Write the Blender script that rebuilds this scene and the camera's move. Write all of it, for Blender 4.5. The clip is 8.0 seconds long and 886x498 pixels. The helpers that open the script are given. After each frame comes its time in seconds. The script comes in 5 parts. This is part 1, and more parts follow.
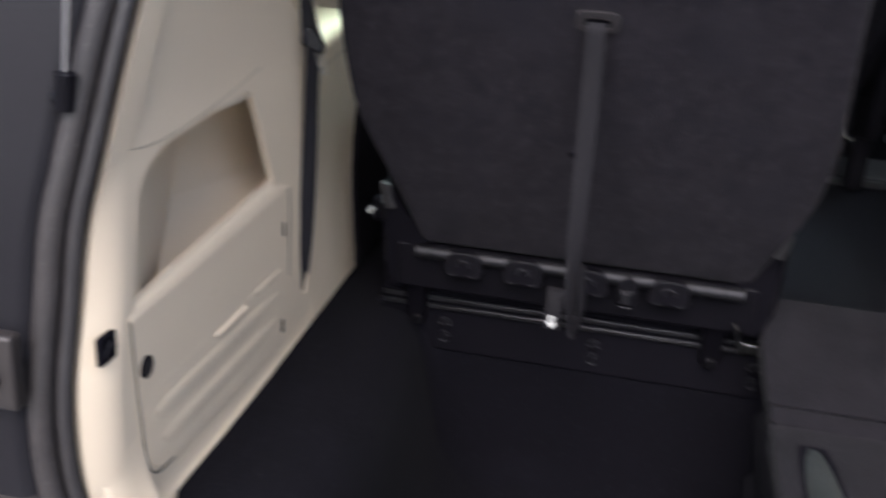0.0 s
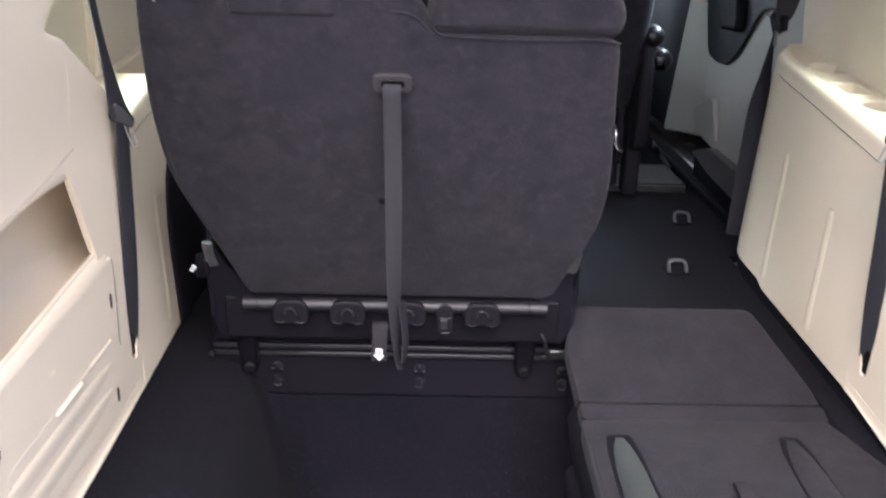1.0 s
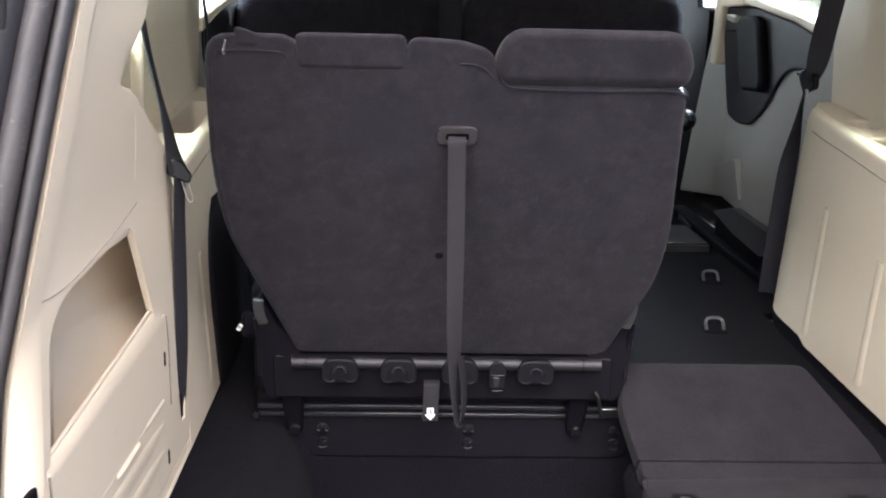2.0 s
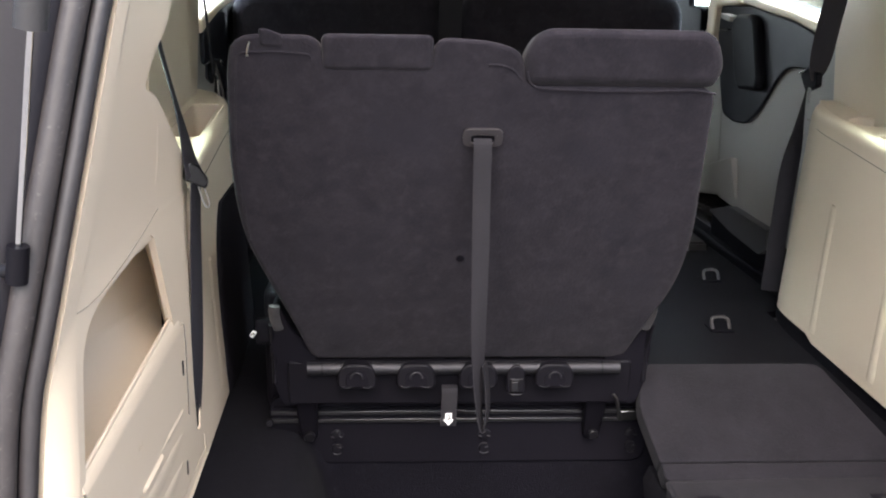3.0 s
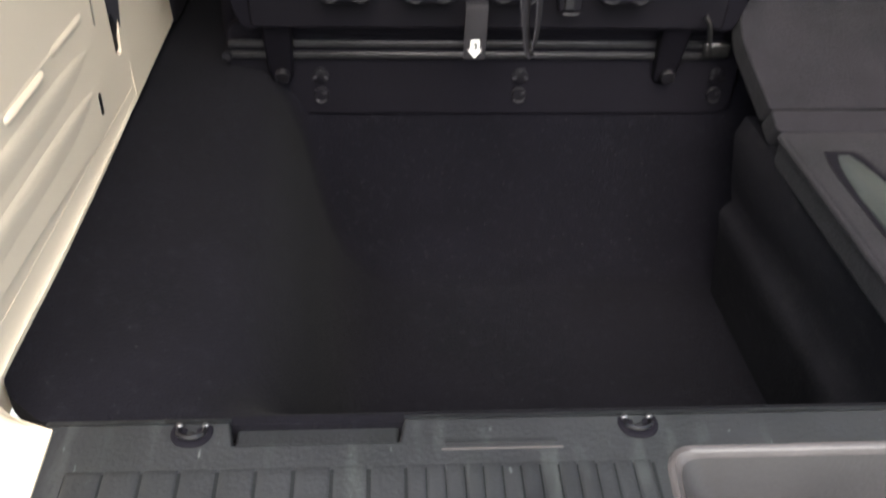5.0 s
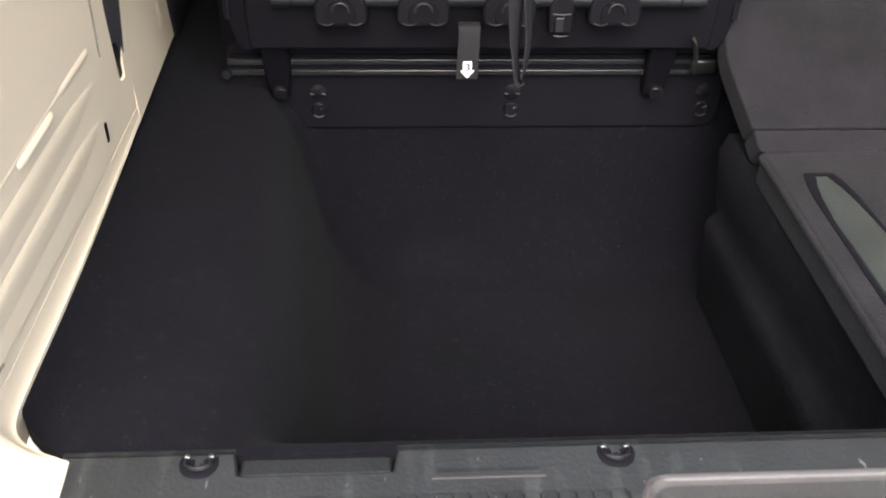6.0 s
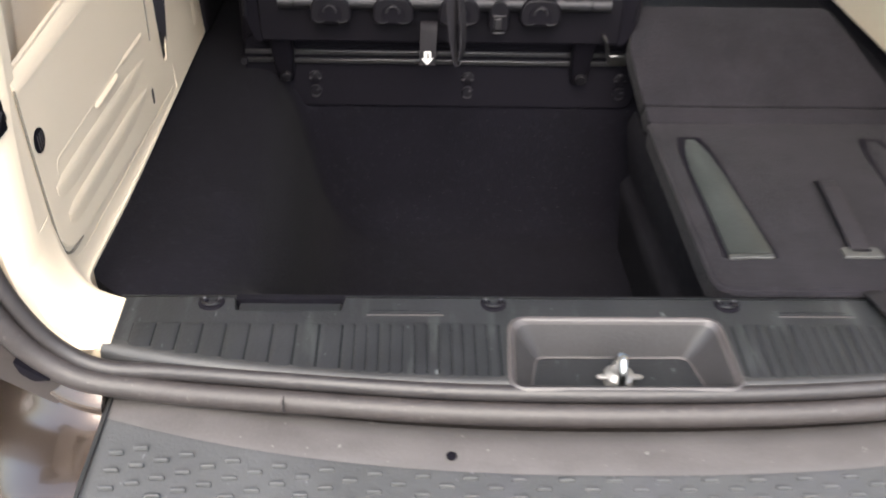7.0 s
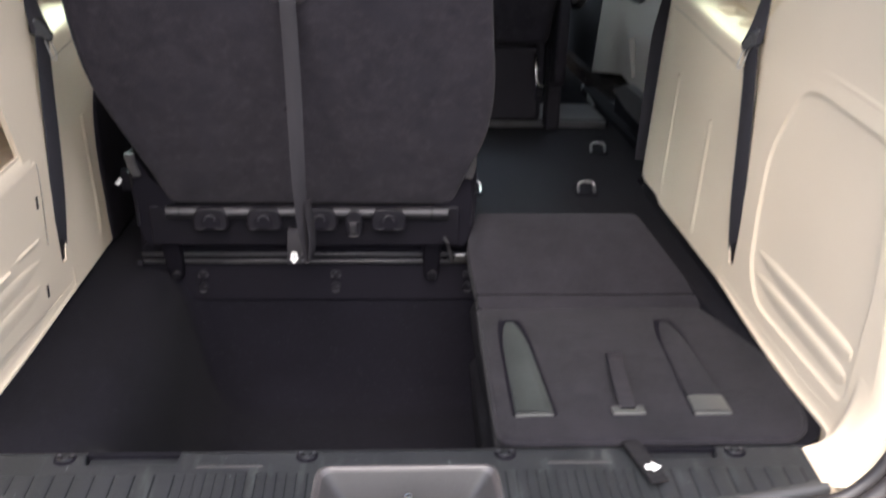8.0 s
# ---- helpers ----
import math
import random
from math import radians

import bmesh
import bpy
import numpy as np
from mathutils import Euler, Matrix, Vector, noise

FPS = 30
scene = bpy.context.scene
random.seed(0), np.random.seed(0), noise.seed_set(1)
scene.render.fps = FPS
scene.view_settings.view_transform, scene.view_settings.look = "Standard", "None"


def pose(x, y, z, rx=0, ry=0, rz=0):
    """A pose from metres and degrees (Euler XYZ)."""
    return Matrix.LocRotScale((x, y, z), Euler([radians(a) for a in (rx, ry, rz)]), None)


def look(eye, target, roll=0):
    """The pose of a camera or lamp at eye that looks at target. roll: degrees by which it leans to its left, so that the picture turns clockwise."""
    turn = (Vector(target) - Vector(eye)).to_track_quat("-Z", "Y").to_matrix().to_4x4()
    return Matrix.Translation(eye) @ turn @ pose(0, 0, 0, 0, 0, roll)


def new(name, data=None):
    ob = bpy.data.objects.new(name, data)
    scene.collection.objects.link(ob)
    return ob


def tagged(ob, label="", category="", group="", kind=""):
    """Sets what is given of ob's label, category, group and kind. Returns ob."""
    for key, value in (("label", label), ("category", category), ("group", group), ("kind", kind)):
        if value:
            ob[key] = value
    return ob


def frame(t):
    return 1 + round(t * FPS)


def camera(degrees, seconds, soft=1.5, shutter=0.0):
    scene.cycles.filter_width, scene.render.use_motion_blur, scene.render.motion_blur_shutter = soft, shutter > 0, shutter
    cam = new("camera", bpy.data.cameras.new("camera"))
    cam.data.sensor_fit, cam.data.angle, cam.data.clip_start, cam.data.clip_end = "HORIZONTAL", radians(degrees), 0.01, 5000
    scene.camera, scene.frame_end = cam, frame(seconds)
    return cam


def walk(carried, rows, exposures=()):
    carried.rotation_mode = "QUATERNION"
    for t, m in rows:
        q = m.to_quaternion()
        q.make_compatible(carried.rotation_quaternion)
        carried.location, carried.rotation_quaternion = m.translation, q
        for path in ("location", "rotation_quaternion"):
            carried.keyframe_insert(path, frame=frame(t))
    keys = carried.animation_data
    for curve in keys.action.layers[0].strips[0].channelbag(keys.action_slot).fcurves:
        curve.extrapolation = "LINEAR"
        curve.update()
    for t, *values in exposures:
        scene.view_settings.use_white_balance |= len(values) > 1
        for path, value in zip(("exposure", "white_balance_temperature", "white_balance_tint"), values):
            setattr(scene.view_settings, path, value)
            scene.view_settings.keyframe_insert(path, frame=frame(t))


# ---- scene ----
cam = camera(52.0, 8.0, soft=2.0, shutter=0.5)
PATH = [
    (0, (-0.129, -0.848, 1.434), (-0.5, 0.981, 0.716), 3.7),
    (0.2, (-0.1, -0.872, 1.455), (-0.331, 0.969, 0.71), 2.7),
    (0.5, (-0.097, -0.902, 1.495), (-0.119, 0.964, 0.774), 1.8),
    (0.7, (-0.099, -0.925, 1.497), (-0.069, 0.948, 0.797), 1.6),
    (1, (-0.14, -0.941, 1.509), (-0.101, 0.947, 0.849), 1.6),
    (1.5, (-0.197, -0.933, 1.481), (-0.162, 0.999, 0.965), 1.4),
    (3, (-0.327, -0.903, 1.476), (-0.217, 1.027, 0.962), 1.0),
    (3.5, (-0.328, -0.868, 1.472), (-0.222, 1.063, 0.962), 0.9),
    (4, (-0.315, -0.812, 1.394), (-0.21, 1.096, 0.802), 1.0),
    (4.2, (-0.306, -0.764, 1.332), (-0.203, 1.119, 0.666), 1.1),
    (4.5, (-0.304, -0.649, 1.252), (-0.201, 1.169, 0.426), 1.1),
    (4.7, (-0.32, -0.564, 1.192), (-0.19, 1.196, 0.251), 1.7),
    (5, (-0.338, -0.504, 1.188), (-0.221, 1.154, 0.076), 1.7),
    (5.2, (-0.339, -0.484, 1.226), (-0.228, 1.14, 0.064), 1.5),
    (6.3, (-0.322, -0.549, 1.28), (-0.203, 1.075, 0.118), 1.7),
    (6.5, (-0.299, -0.633, 1.307), (-0.239, 0.999, 0.152), 1.5),
    (7, (-0.239, -0.884, 1.364), (-0.183, 0.77, 0.242), 1.5),
    (7.3, (-0.167, -0.986, 1.412), (-0.085, 0.723, 0.377), 1.5),
    (7.5, (-0.108, -1.037, 1.417), (-0.021, 0.726, 0.476), 1.2),
    (7.7, (-0.07, -1.072, 1.424), (0.036, 0.738, 0.58), 1.3),
    (8, (-0.022, -1.131, 1.442), (0.09, 0.732, 0.724), 1.3),
]
EXPOSURES = [(0.0, 1.15, 6050, 11), (0.5, 1.95, 6050, 11), (1.0, 2.35, 6150, 14), (1.7, 2.19, 6280, 12), (3.0, 1.97, 6400, 11), (3.6, 1.92, 6450, 10), (4.5, 2.08, 6500, 3), (5.2, 2.17, 6580, 5), (6.3, 2.3, 6600, 5), (7.0, 2.1, 6620, 7), (8.0, 2.0, 6350, 11)]
walk(cam, [(t, look(eye, target, roll)) for t, eye, target, roll in PATH], EXPOSURES)

# ---- light ----
world = bpy.data.worlds.new("sky")
scene.world = world
world.use_nodes = True
wn, wl = world.node_tree.nodes, world.node_tree.links
sky = wn.new("ShaderNodeTexSky")
sky.sky_type, sky.sun_disc = "NISHITA", False
SUN_UP, SUN_ROUND = radians(52), radians(184)
sky.sun_elevation, sky.sun_rotation = SUN_UP, SUN_ROUND
sky.air_density, sky.dust_density, sky.ozone_density = 1.0, 4.0, 1.0
wl.new(sky.outputs[0], wn["Background"].inputs[0])
wn["Background"].inputs[1].default_value = 0.15
sun = new("sun", bpy.data.lights.new("sun", "SUN"))
sun.data.energy, sun.data.angle, sun.data.color = 1.5, radians(60), (1.0, 0.97, 0.93)
sun.matrix_basis = look((0, 0, 6), (6 * math.sin(SUN_ROUND + math.pi) * math.cos(SUN_UP), 6 * math.cos(SUN_ROUND + math.pi) * math.cos(SUN_UP), 6 - 6 * math.sin(SUN_UP)))


def window_light(place, towards, width, height, watts, tone, spread=180):
    """Daylight that enters through one window."""
    lamp = new("window_light", bpy.data.lights.new("window_light", "AREA"))
    lamp.data.shape, lamp.data.size, lamp.data.size_y = "RECTANGLE", width, height
    lamp.data.energy, lamp.data.color = watts, tone
    lamp.data.spread = radians(spread)
    lamp.matrix_basis = look(place, towards)


for s in (-1, 1):
    window_light((s * 1.08, 0.66 if s < 0 else 0.52, 1.86), (s * 0.76, 0.74 if s < 0 else 0.98, 1.20), 0.56, 0.40, *((2.2, (0.74, 1.0, 0.88)) if s < 0 else (1.5, (0.78, 1.0, 0.87))), 62)
    window_light((s * 0.98, 1.90, 1.74), (s * 0.42, 1.72, 0.68), 0.78, 0.24, 3.3, (0.76, 0.90, 1.0), 76)
    window_light((s * 0.96, 3.06, 1.62), (0, 3.00, 1.40), 0.86, 0.24, 2.0, (0.82, 0.93, 1.0))
window_light((0, 4.16, 1.58), (0, 3.0, 1.45), 1.6, 0.40, 10.0, (0.82, 0.93, 1.0))


# ---- materials ----
def material(name, base, dark=None, rough=0.6, metal=0.0, scale=60.0, bump=0.15, blotch=4.0, amount=0.5, coat=0.0, sheen=0.0, spread=0.1, gap=0.002, spec=0.5, specks=()):
    """A surface with fine grain (scale) and broad variation (blotch), both in object metres."""
    m = bpy.data.materials.new(name)
    m.use_nodes = True
    n, l = m.node_tree.nodes, m.node_tree.links
    b = n["Principled BSDF"]
    at = n.new("ShaderNodeNewGeometry")
    fine, broad = n.new("ShaderNodeTexNoise"), n.new("ShaderNodeTexNoise")
    fine.inputs["Scale"].default_value, fine.inputs["Detail"].default_value = scale, 4
    broad.inputs["Scale"].default_value, broad.inputs["Detail"].default_value = blotch, 5
    broad.inputs["Roughness"].default_value = 0.6
    l.new(at.outputs["Position"], fine.inputs["Vector"]), l.new(at.outputs["Position"], broad.inputs["Vector"])
    both = n.new("ShaderNodeMath")
    both.operation, both.use_clamp = "MULTIPLY_ADD", True
    l.new(fine.outputs["Fac"], both.inputs[0])
    both.inputs[1].default_value = 0.5
    l.new(broad.outputs["Fac"], both.inputs[2])
    ramp = n.new("ShaderNodeValToRGB")
    ramp.color_ramp.elements[0].position, ramp.color_ramp.elements[1].position = 0.75 - amount / 2, 0.75 + amount / 2
    dark = dark or tuple(v * 0.75 for v in base)
    ramp.color_ramp.elements[0].color, ramp.color_ramp.elements[1].color = (*dark, 1), (*base, 1)
    l.new(both.outputs[0], ramp.inputs[0])
    l.new(ramp.outputs[0], b.inputs["Base Color"])
    tint_from = ramp.outputs[0]
    for size, edge, soft, tone, stretch in specks:
        # lint, scuffs, streaks or painted sheen: scale, threshold, softness, colour, stretch along y
        turn, dots, cut, mix = n.new("ShaderNodeMapping"), n.new("ShaderNodeTexNoise"), n.new("ShaderNodeMapRange"), n.new("ShaderNodeMix")
        turn.inputs["Scale"].default_value = (1, stretch, 1)
        turn.inputs["Rotation"].default_value = (0, 0, 0.15)
        dots.inputs["Scale"].default_value, dots.inputs["Detail"].default_value = size, 3
        cut.inputs["From Min"].default_value, cut.inputs["From Max"].default_value = edge, edge + soft
        mix.data_type = "RGBA"
        mix.inputs[7].default_value = (*tone, 1)
        l.new(at.outputs["Position"], turn.inputs["Vector"]), l.new(turn.outputs[0], dots.inputs["Vector"])
        l.new(dots.outputs["Fac"], cut.inputs["Value"]), l.new(cut.outputs[0], mix.inputs[0])
        l.new(tint_from, mix.inputs[6]), l.new(mix.outputs[2], b.inputs["Base Color"])
        tint_from = mix.outputs[2]
    r = n.new("ShaderNodeMapRange")
    r.inputs["To Min"].default_value, r.inputs["To Max"].default_value = max(rough - spread, 0.02), min(rough + spread, 1)
    l.new(broad.outputs["Fac"], r.inputs["Value"])
    l.new(r.outputs[0], b.inputs["Roughness"])
    bp = n.new("ShaderNodeBump")
    bp.inputs["Strength"].default_value, bp.inputs["Distance"].default_value = bump, gap
    l.new(fine.outputs["Fac"], bp.inputs["Height"])
    l.new(bp.outputs[0], b.inputs["Normal"])
    b.inputs["Metallic"].default_value = metal
    b.inputs["Specular IOR Level"].default_value = spec
    b.inputs["Coat Weight"].default_value = coat
    b.inputs["Sheen Weight"].default_value = sheen
    return m


def woven(name, base, rough=0.75):
    """Belt webbing: fine ribs across the band."""
    m = material(name, base, rough=rough, scale=400, bump=0.1, spec=0.15)
    n, l = m.node_tree.nodes, m.node_tree.links
    w = n.new("ShaderNodeTexWave")
    w.bands_direction, w.inputs["Scale"].default_value = "Z", 160
    l.new(n["Geometry"].outputs["Position"], w.inputs["Vector"])
    b2 = n.new("ShaderNodeBump")
    b2.inputs["Strength"].default_value, b2.inputs["Distance"].default_value = 0.4, 0.001
    l.new(w.outputs["Fac"], b2.inputs["Height"])
    l.new(n["Bump"].outputs[0], b2.inputs["Normal"])
    l.new(b2.outputs[0], n["Principled BSDF"].inputs["Normal"])
    return m


carpet = material("carpet", (0.0045, 0.0041, 0.0064), (0.0027, 0.0025, 0.0039), rough=0.95, scale=350, bump=0.8, blotch=9, amount=0.6, sheen=0.011, spread=0.05, spec=0.06, specks=[(95, 0.56, 0.2, (0.0072, 0.0069, 0.0096), 1.0), (190, 0.695, 0.05, (0.024, 0.024, 0.026), 1.0)])
fabric = material("seat_fabric", (0.0208, 0.0184, 0.0230), (0.0124, 0.0109, 0.0140), rough=0.9, scale=220, bump=0.5, blotch=17, amount=0.5, sheen=0.04, spread=0.06, spec=0.08, specks=[(60, 0.50, 0.3, (0.0235, 0.0205, 0.0255), 1.0), (24, 0.50, 0.28, (0.0108, 0.0098, 0.0132), 0.6), (9, 0.52, 0.22, (0.0150, 0.0136, 0.0180), 0.5)])
fold_fabric = material("folded_seat_carpet", (0.0142, 0.0128, 0.0158), (0.0076, 0.0069, 0.0087), rough=0.95, scale=300, bump=0.8, blotch=14, amount=0.45, sheen=0.03, spread=0.05, spec=0.08, specks=[(110, 0.52, 0.4, (0.0160, 0.0152, 0.0178), 1.0), (30, 0.53, 0.4, (0.0072, 0.0072, 0.0092), 0.7)])
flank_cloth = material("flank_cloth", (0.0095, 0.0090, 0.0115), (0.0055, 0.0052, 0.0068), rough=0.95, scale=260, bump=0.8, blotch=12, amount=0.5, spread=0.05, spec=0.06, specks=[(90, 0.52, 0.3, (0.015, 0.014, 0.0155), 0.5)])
beige = material("beige_plastic", (0.645, 0.541, 0.410), (0.597, 0.500, 0.378), rough=0.5, scale=500, bump=0.12, blotch=3, amount=0.8)
grey_trim = material("grey_door_trim", (0.36, 0.335, 0.305), (0.31, 0.288, 0.262), rough=0.6, scale=400, bump=0.15, blotch=3, amount=0.8)
black_plastic = material("black_plastic", (0.0050, 0.0045, 0.0066), (0.0036, 0.0032, 0.0048), rough=0.5, scale=300, bump=0.1, blotch=6, spec=0.12)
dull_black = material("dull_black_plastic", (0.0056, 0.0050, 0.0075), (0.0038, 0.0034, 0.0052), rough=0.75, scale=250, bump=0.2, blotch=6, spec=0.06)
# specks: scuffs, and long pale streaks that paint sheen on the rib tops
sill_black = material("sill_plastic", (0.0100, 0.0108, 0.0130), (0.0060, 0.0065, 0.0079), rough=0.5, scale=260, bump=0.3, blotch=14, amount=0.5, spread=0.15, specks=[(26, 0.48, 0.3, (0.0070, 0.0082, 0.009), 0.25), (60, 0.58, 0.2, (0.027, 0.030, 0.030), 0.14), (170, 0.70, 0.05, (0.07, 0.075, 0.075), 0.35)])
# sill plastic with the shade of the rib joints put into its colour
groove_shade = material("shaded_groove_plastic", (0.0070, 0.0076, 0.0086), (0.0050, 0.0054, 0.0062), rough=0.6, scale=260, bump=0.3, blotch=14, amount=0.5, spec=0.15)
tray_grey = material("tray_plastic", (0.028, 0.0265, 0.028), (0.019, 0.018, 0.019), rough=0.5, scale=260, bump=0.2, blotch=10)
rubber = material("seal_rubber", (0.036, 0.0298, 0.0292), (0.019, 0.0160, 0.0158), rough=0.55, scale=120, bump=0.3, blotch=14, amount=0.5, specks=[(70, 0.52, 0.25, (0.024, 0.0200, 0.0198), 0.25), (160, 0.64, 0.08, (0.060, 0.052, 0.050), 0.5)])
dark_rubber = material("dark_rubber", (0.026, 0.0224, 0.0232), (0.014, 0.0120, 0.0126), rough=0.5, scale=120, bump=0.3, blotch=14, amount=0.5, specks=[(70, 0.52, 0.25, (0.017, 0.0146, 0.0150), 0.25)])
paint = material("dark_body_paint", (0.120, 0.090, 0.072), (0.080, 0.060, 0.048), rough=0.24, metal=0.75, scale=16, bump=0.15, gap=0.004, blotch=3, coat=0.7, spread=0.06)
# body paint darkened: the uprights' shade is part of this colour
shaded_paint = material("shaded_body_paint", (0.012, 0.0108, 0.0138), (0.007, 0.0064, 0.0082), spec=0.2, rough=0.6, scale=300, bump=0.05, blotch=3)
ledge_paint = material("jamb_paint", (0.046, 0.039, 0.037), (0.032, 0.027, 0.026), rough=0.38, metal=0.35, scale=700, bump=0.05, blotch=6, amount=0.7)
pad_black = material("bumper_pad", (0.052, 0.053, 0.055), (0.034, 0.035, 0.036), rough=0.6, scale=350, bump=0.3, blotch=7, amount=0.6, specks=[(16, 0.5, 0.25, (0.045, 0.045, 0.05), 0.6), (150, 0.70, 0.05, (0.10, 0.10, 0.105), 0.5)])
band_grey = material("bumper_band", (0.080, 0.073, 0.072), (0.052, 0.048, 0.0475), rough=0.45, scale=300, bump=0.15, blotch=9, amount=0.6, specks=[(9, 0.45, 0.4, (0.094, 0.087, 0.086), 2.0), (110, 0.69, 0.05, (0.17, 0.16, 0.155), 0.6)])
rim_grey = material("tray_rim", (0.058, 0.052, 0.053), (0.040, 0.036, 0.037), rough=0.4, scale=260, bump=0.15, blotch=12)
lip_grey = material("sill_back_edge", (0.027, 0.0262, 0.027), (0.018, 0.0178, 0.0185), rough=0.5, scale=260, bump=0.2, blotch=14, amount=0.6)
steel = material("steel", (0.62, 0.61, 0.58), (0.5, 0.49, 0.46), rough=0.25, metal=1.0, scale=200, bump=0.05, blotch=20)
dull_steel = material("dull_steel", (0.40, 0.39, 0.37), (0.26, 0.25, 0.24), rough=0.5, metal=0.8, scale=200, bump=0.08, blotch=25)
chrome = material("chrome", (0.42, 0.41, 0.41), (0.34, 0.33, 0.33), rough=0.06, metal=1.0, scale=200, bump=0.01, blotch=20, spread=0.03)
hook_metal = material("hook_metal", (0.24, 0.235, 0.24), (0.15, 0.147, 0.15), rough=0.32, metal=1.0, scale=200, bump=0.05, blotch=20)
dark_steel = material("dark_steel", (0.027, 0.026, 0.030), (0.017, 0.0165, 0.019), rough=0.5, metal=0.7, scale=200, bump=0.08, blotch=12)
plate_metal = material("plate_metal", (0.10, 0.096, 0.10), (0.06, 0.057, 0.06), rough=0.5, metal=0.6, scale=200, bump=0.08, blotch=25)
rail_metal = material("rail_metal", (0.098, 0.096, 0.102), (0.06, 0.059, 0.063), rough=0.35, metal=0.9, scale=200, bump=0.05, blotch=15)
guide_plastic = material("brown_grey_plastic", (0.027, 0.024, 0.026), (0.020, 0.018, 0.0195), rough=0.6, scale=250, bump=0.15, spec=0.2)
cover_black = material("cover_plastic", (0.0165, 0.0145, 0.0185), (0.0110, 0.0098, 0.0125), rough=0.7, scale=250, bump=0.2, blotch=8, spec=0.1)
gloss_black = material("gloss_black_plastic", (0.0062, 0.0058, 0.0072), (0.0045, 0.0042, 0.0054), rough=0.28, scale=200, bump=0.05, blotch=10, spec=0.4)
webbing = woven("belt_webbing", (0.032, 0.030, 0.035))
dark_web = woven("dark_webbing", (0.0095, 0.0088, 0.010))
strap_web = woven("strap_webbing", (0.0165, 0.0152, 0.0182))
vinyl = material("grey_vinyl", (0.0285, 0.0312, 0.0312), (0.0145, 0.0165, 0.0165), rough=0.36, scale=180, bump=0.15, blotch=16, amount=0.55)
end_vinyl = material("worn_vinyl", (0.052, 0.052, 0.051), (0.030, 0.031, 0.031), rough=0.42, scale=180, bump=0.15, blotch=25, amount=0.5)
white_label = material("white_label", (0.85, 0.85, 0.83), (0.8, 0.8, 0.78), rough=0.5, scale=100, bump=0.02)
label_ink = material("label_ink", (0.012, 0.012, 0.012), rough=0.6)
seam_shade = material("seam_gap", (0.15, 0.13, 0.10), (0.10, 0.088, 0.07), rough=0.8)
faint_seam = material("faint_seam", (0.34, 0.29, 0.22), (0.28, 0.24, 0.18), rough=0.8)
headliner = material("headliner", (0.66, 0.62, 0.55), rough=0.95, scale=300, bump=0.4)
concrete = material("concrete", (0.36, 0.35, 0.33), (0.28, 0.27, 0.255), rough=0.9, scale=80, bump=0.4, blotch=0.7)
door_black = material("door_black", (0.013, 0.013, 0.018), (0.010, 0.010, 0.014), rough=0.5, scale=300, bump=0.1, blotch=6, spec=0.3)
tint = bpy.data.materials.new("tinted_glass")
tint.use_nodes = True
tn = tint.node_tree.nodes["Principled BSDF"]
tn.inputs["Base Color"].default_value, tn.inputs["Roughness"].default_value = (0.87, 0.95, 0.89, 1), 0.02
tn.inputs["Transmission Weight"].default_value, tn.inputs["IOR"].default_value = 1.0, 1.1


# ---- mesh helpers ----
from mathutils.geometry import tessellate_polygon

PLACE = {}


def thing(name, at, label, category, group="", kind=""):
    ob = tagged(new(name), label, category, group, kind)
    ob.empty_display_size = 0.05
    ob.location = at
    PLACE[ob] = Matrix.Translation(at)
    return ob


def part(name, bm, mat, parent=None, label="", bevel=0.0, seg=3, sharp=40, fix=True):
    """One mesh object, in world metres, under a thing or a part."""
    if fix:
        bmesh.ops.recalc_face_normals(bm, faces=bm.faces)
    me = bpy.data.meshes.new(name)
    bm.to_mesh(me), bm.free()
    me.materials.append(mat)
    me.polygons.foreach_set("use_smooth", [True] * len(me.polygons))
    me.set_sharp_from_angle(angle=radians(sharp))
    ob = new(name, me)
    if parent is not None:
        ob.parent = parent
        ob.matrix_parent_inverse = PLACE.get(parent, Matrix()).inverted()
    if bevel:
        b = ob.modifiers.new("bevel", "BEVEL")
        b.width, b.segments, b.limit_method, b.angle_limit = bevel, seg, "ANGLE", radians(35)
        b.use_clamp_overlap = True
    return tagged(ob, label)


def structure(name, bm, mat, label, category, **kw):
    return tagged(part(name, bm, mat, **kw), label, category, kind="structure")


def rounded(points, radius=0.02, steps=4):
    """A closed outline with its corners rounded; a point may carry its own radius."""
    out, k = [], len(points)
    for i in range(k):
        a, p, c = (Vector(points[(i + d) % k][:2]) for d in (-1, 0, 1))
        r = points[i][2] if len(points[i]) > 2 else radius
        u, w = a - p, c - p
        d = min(r, u.length * 0.48, w.length * 0.48)
        if d < 1e-5:
            out.append(tuple(p))
            continue
        s, e = p + u.normalized() * d, p + w.normalized() * d
        for q in range(steps + 1):
            f = q / steps
            out.append(tuple(s.lerp(p, f).lerp(p.lerp(e, f), f)))
    return out


def rect(x0, y0, x1, y1, r=0.01, steps=4):
    return rounded([(x0, y0), (x1, y0), (x1, y1), (x0, y1)], r, steps)


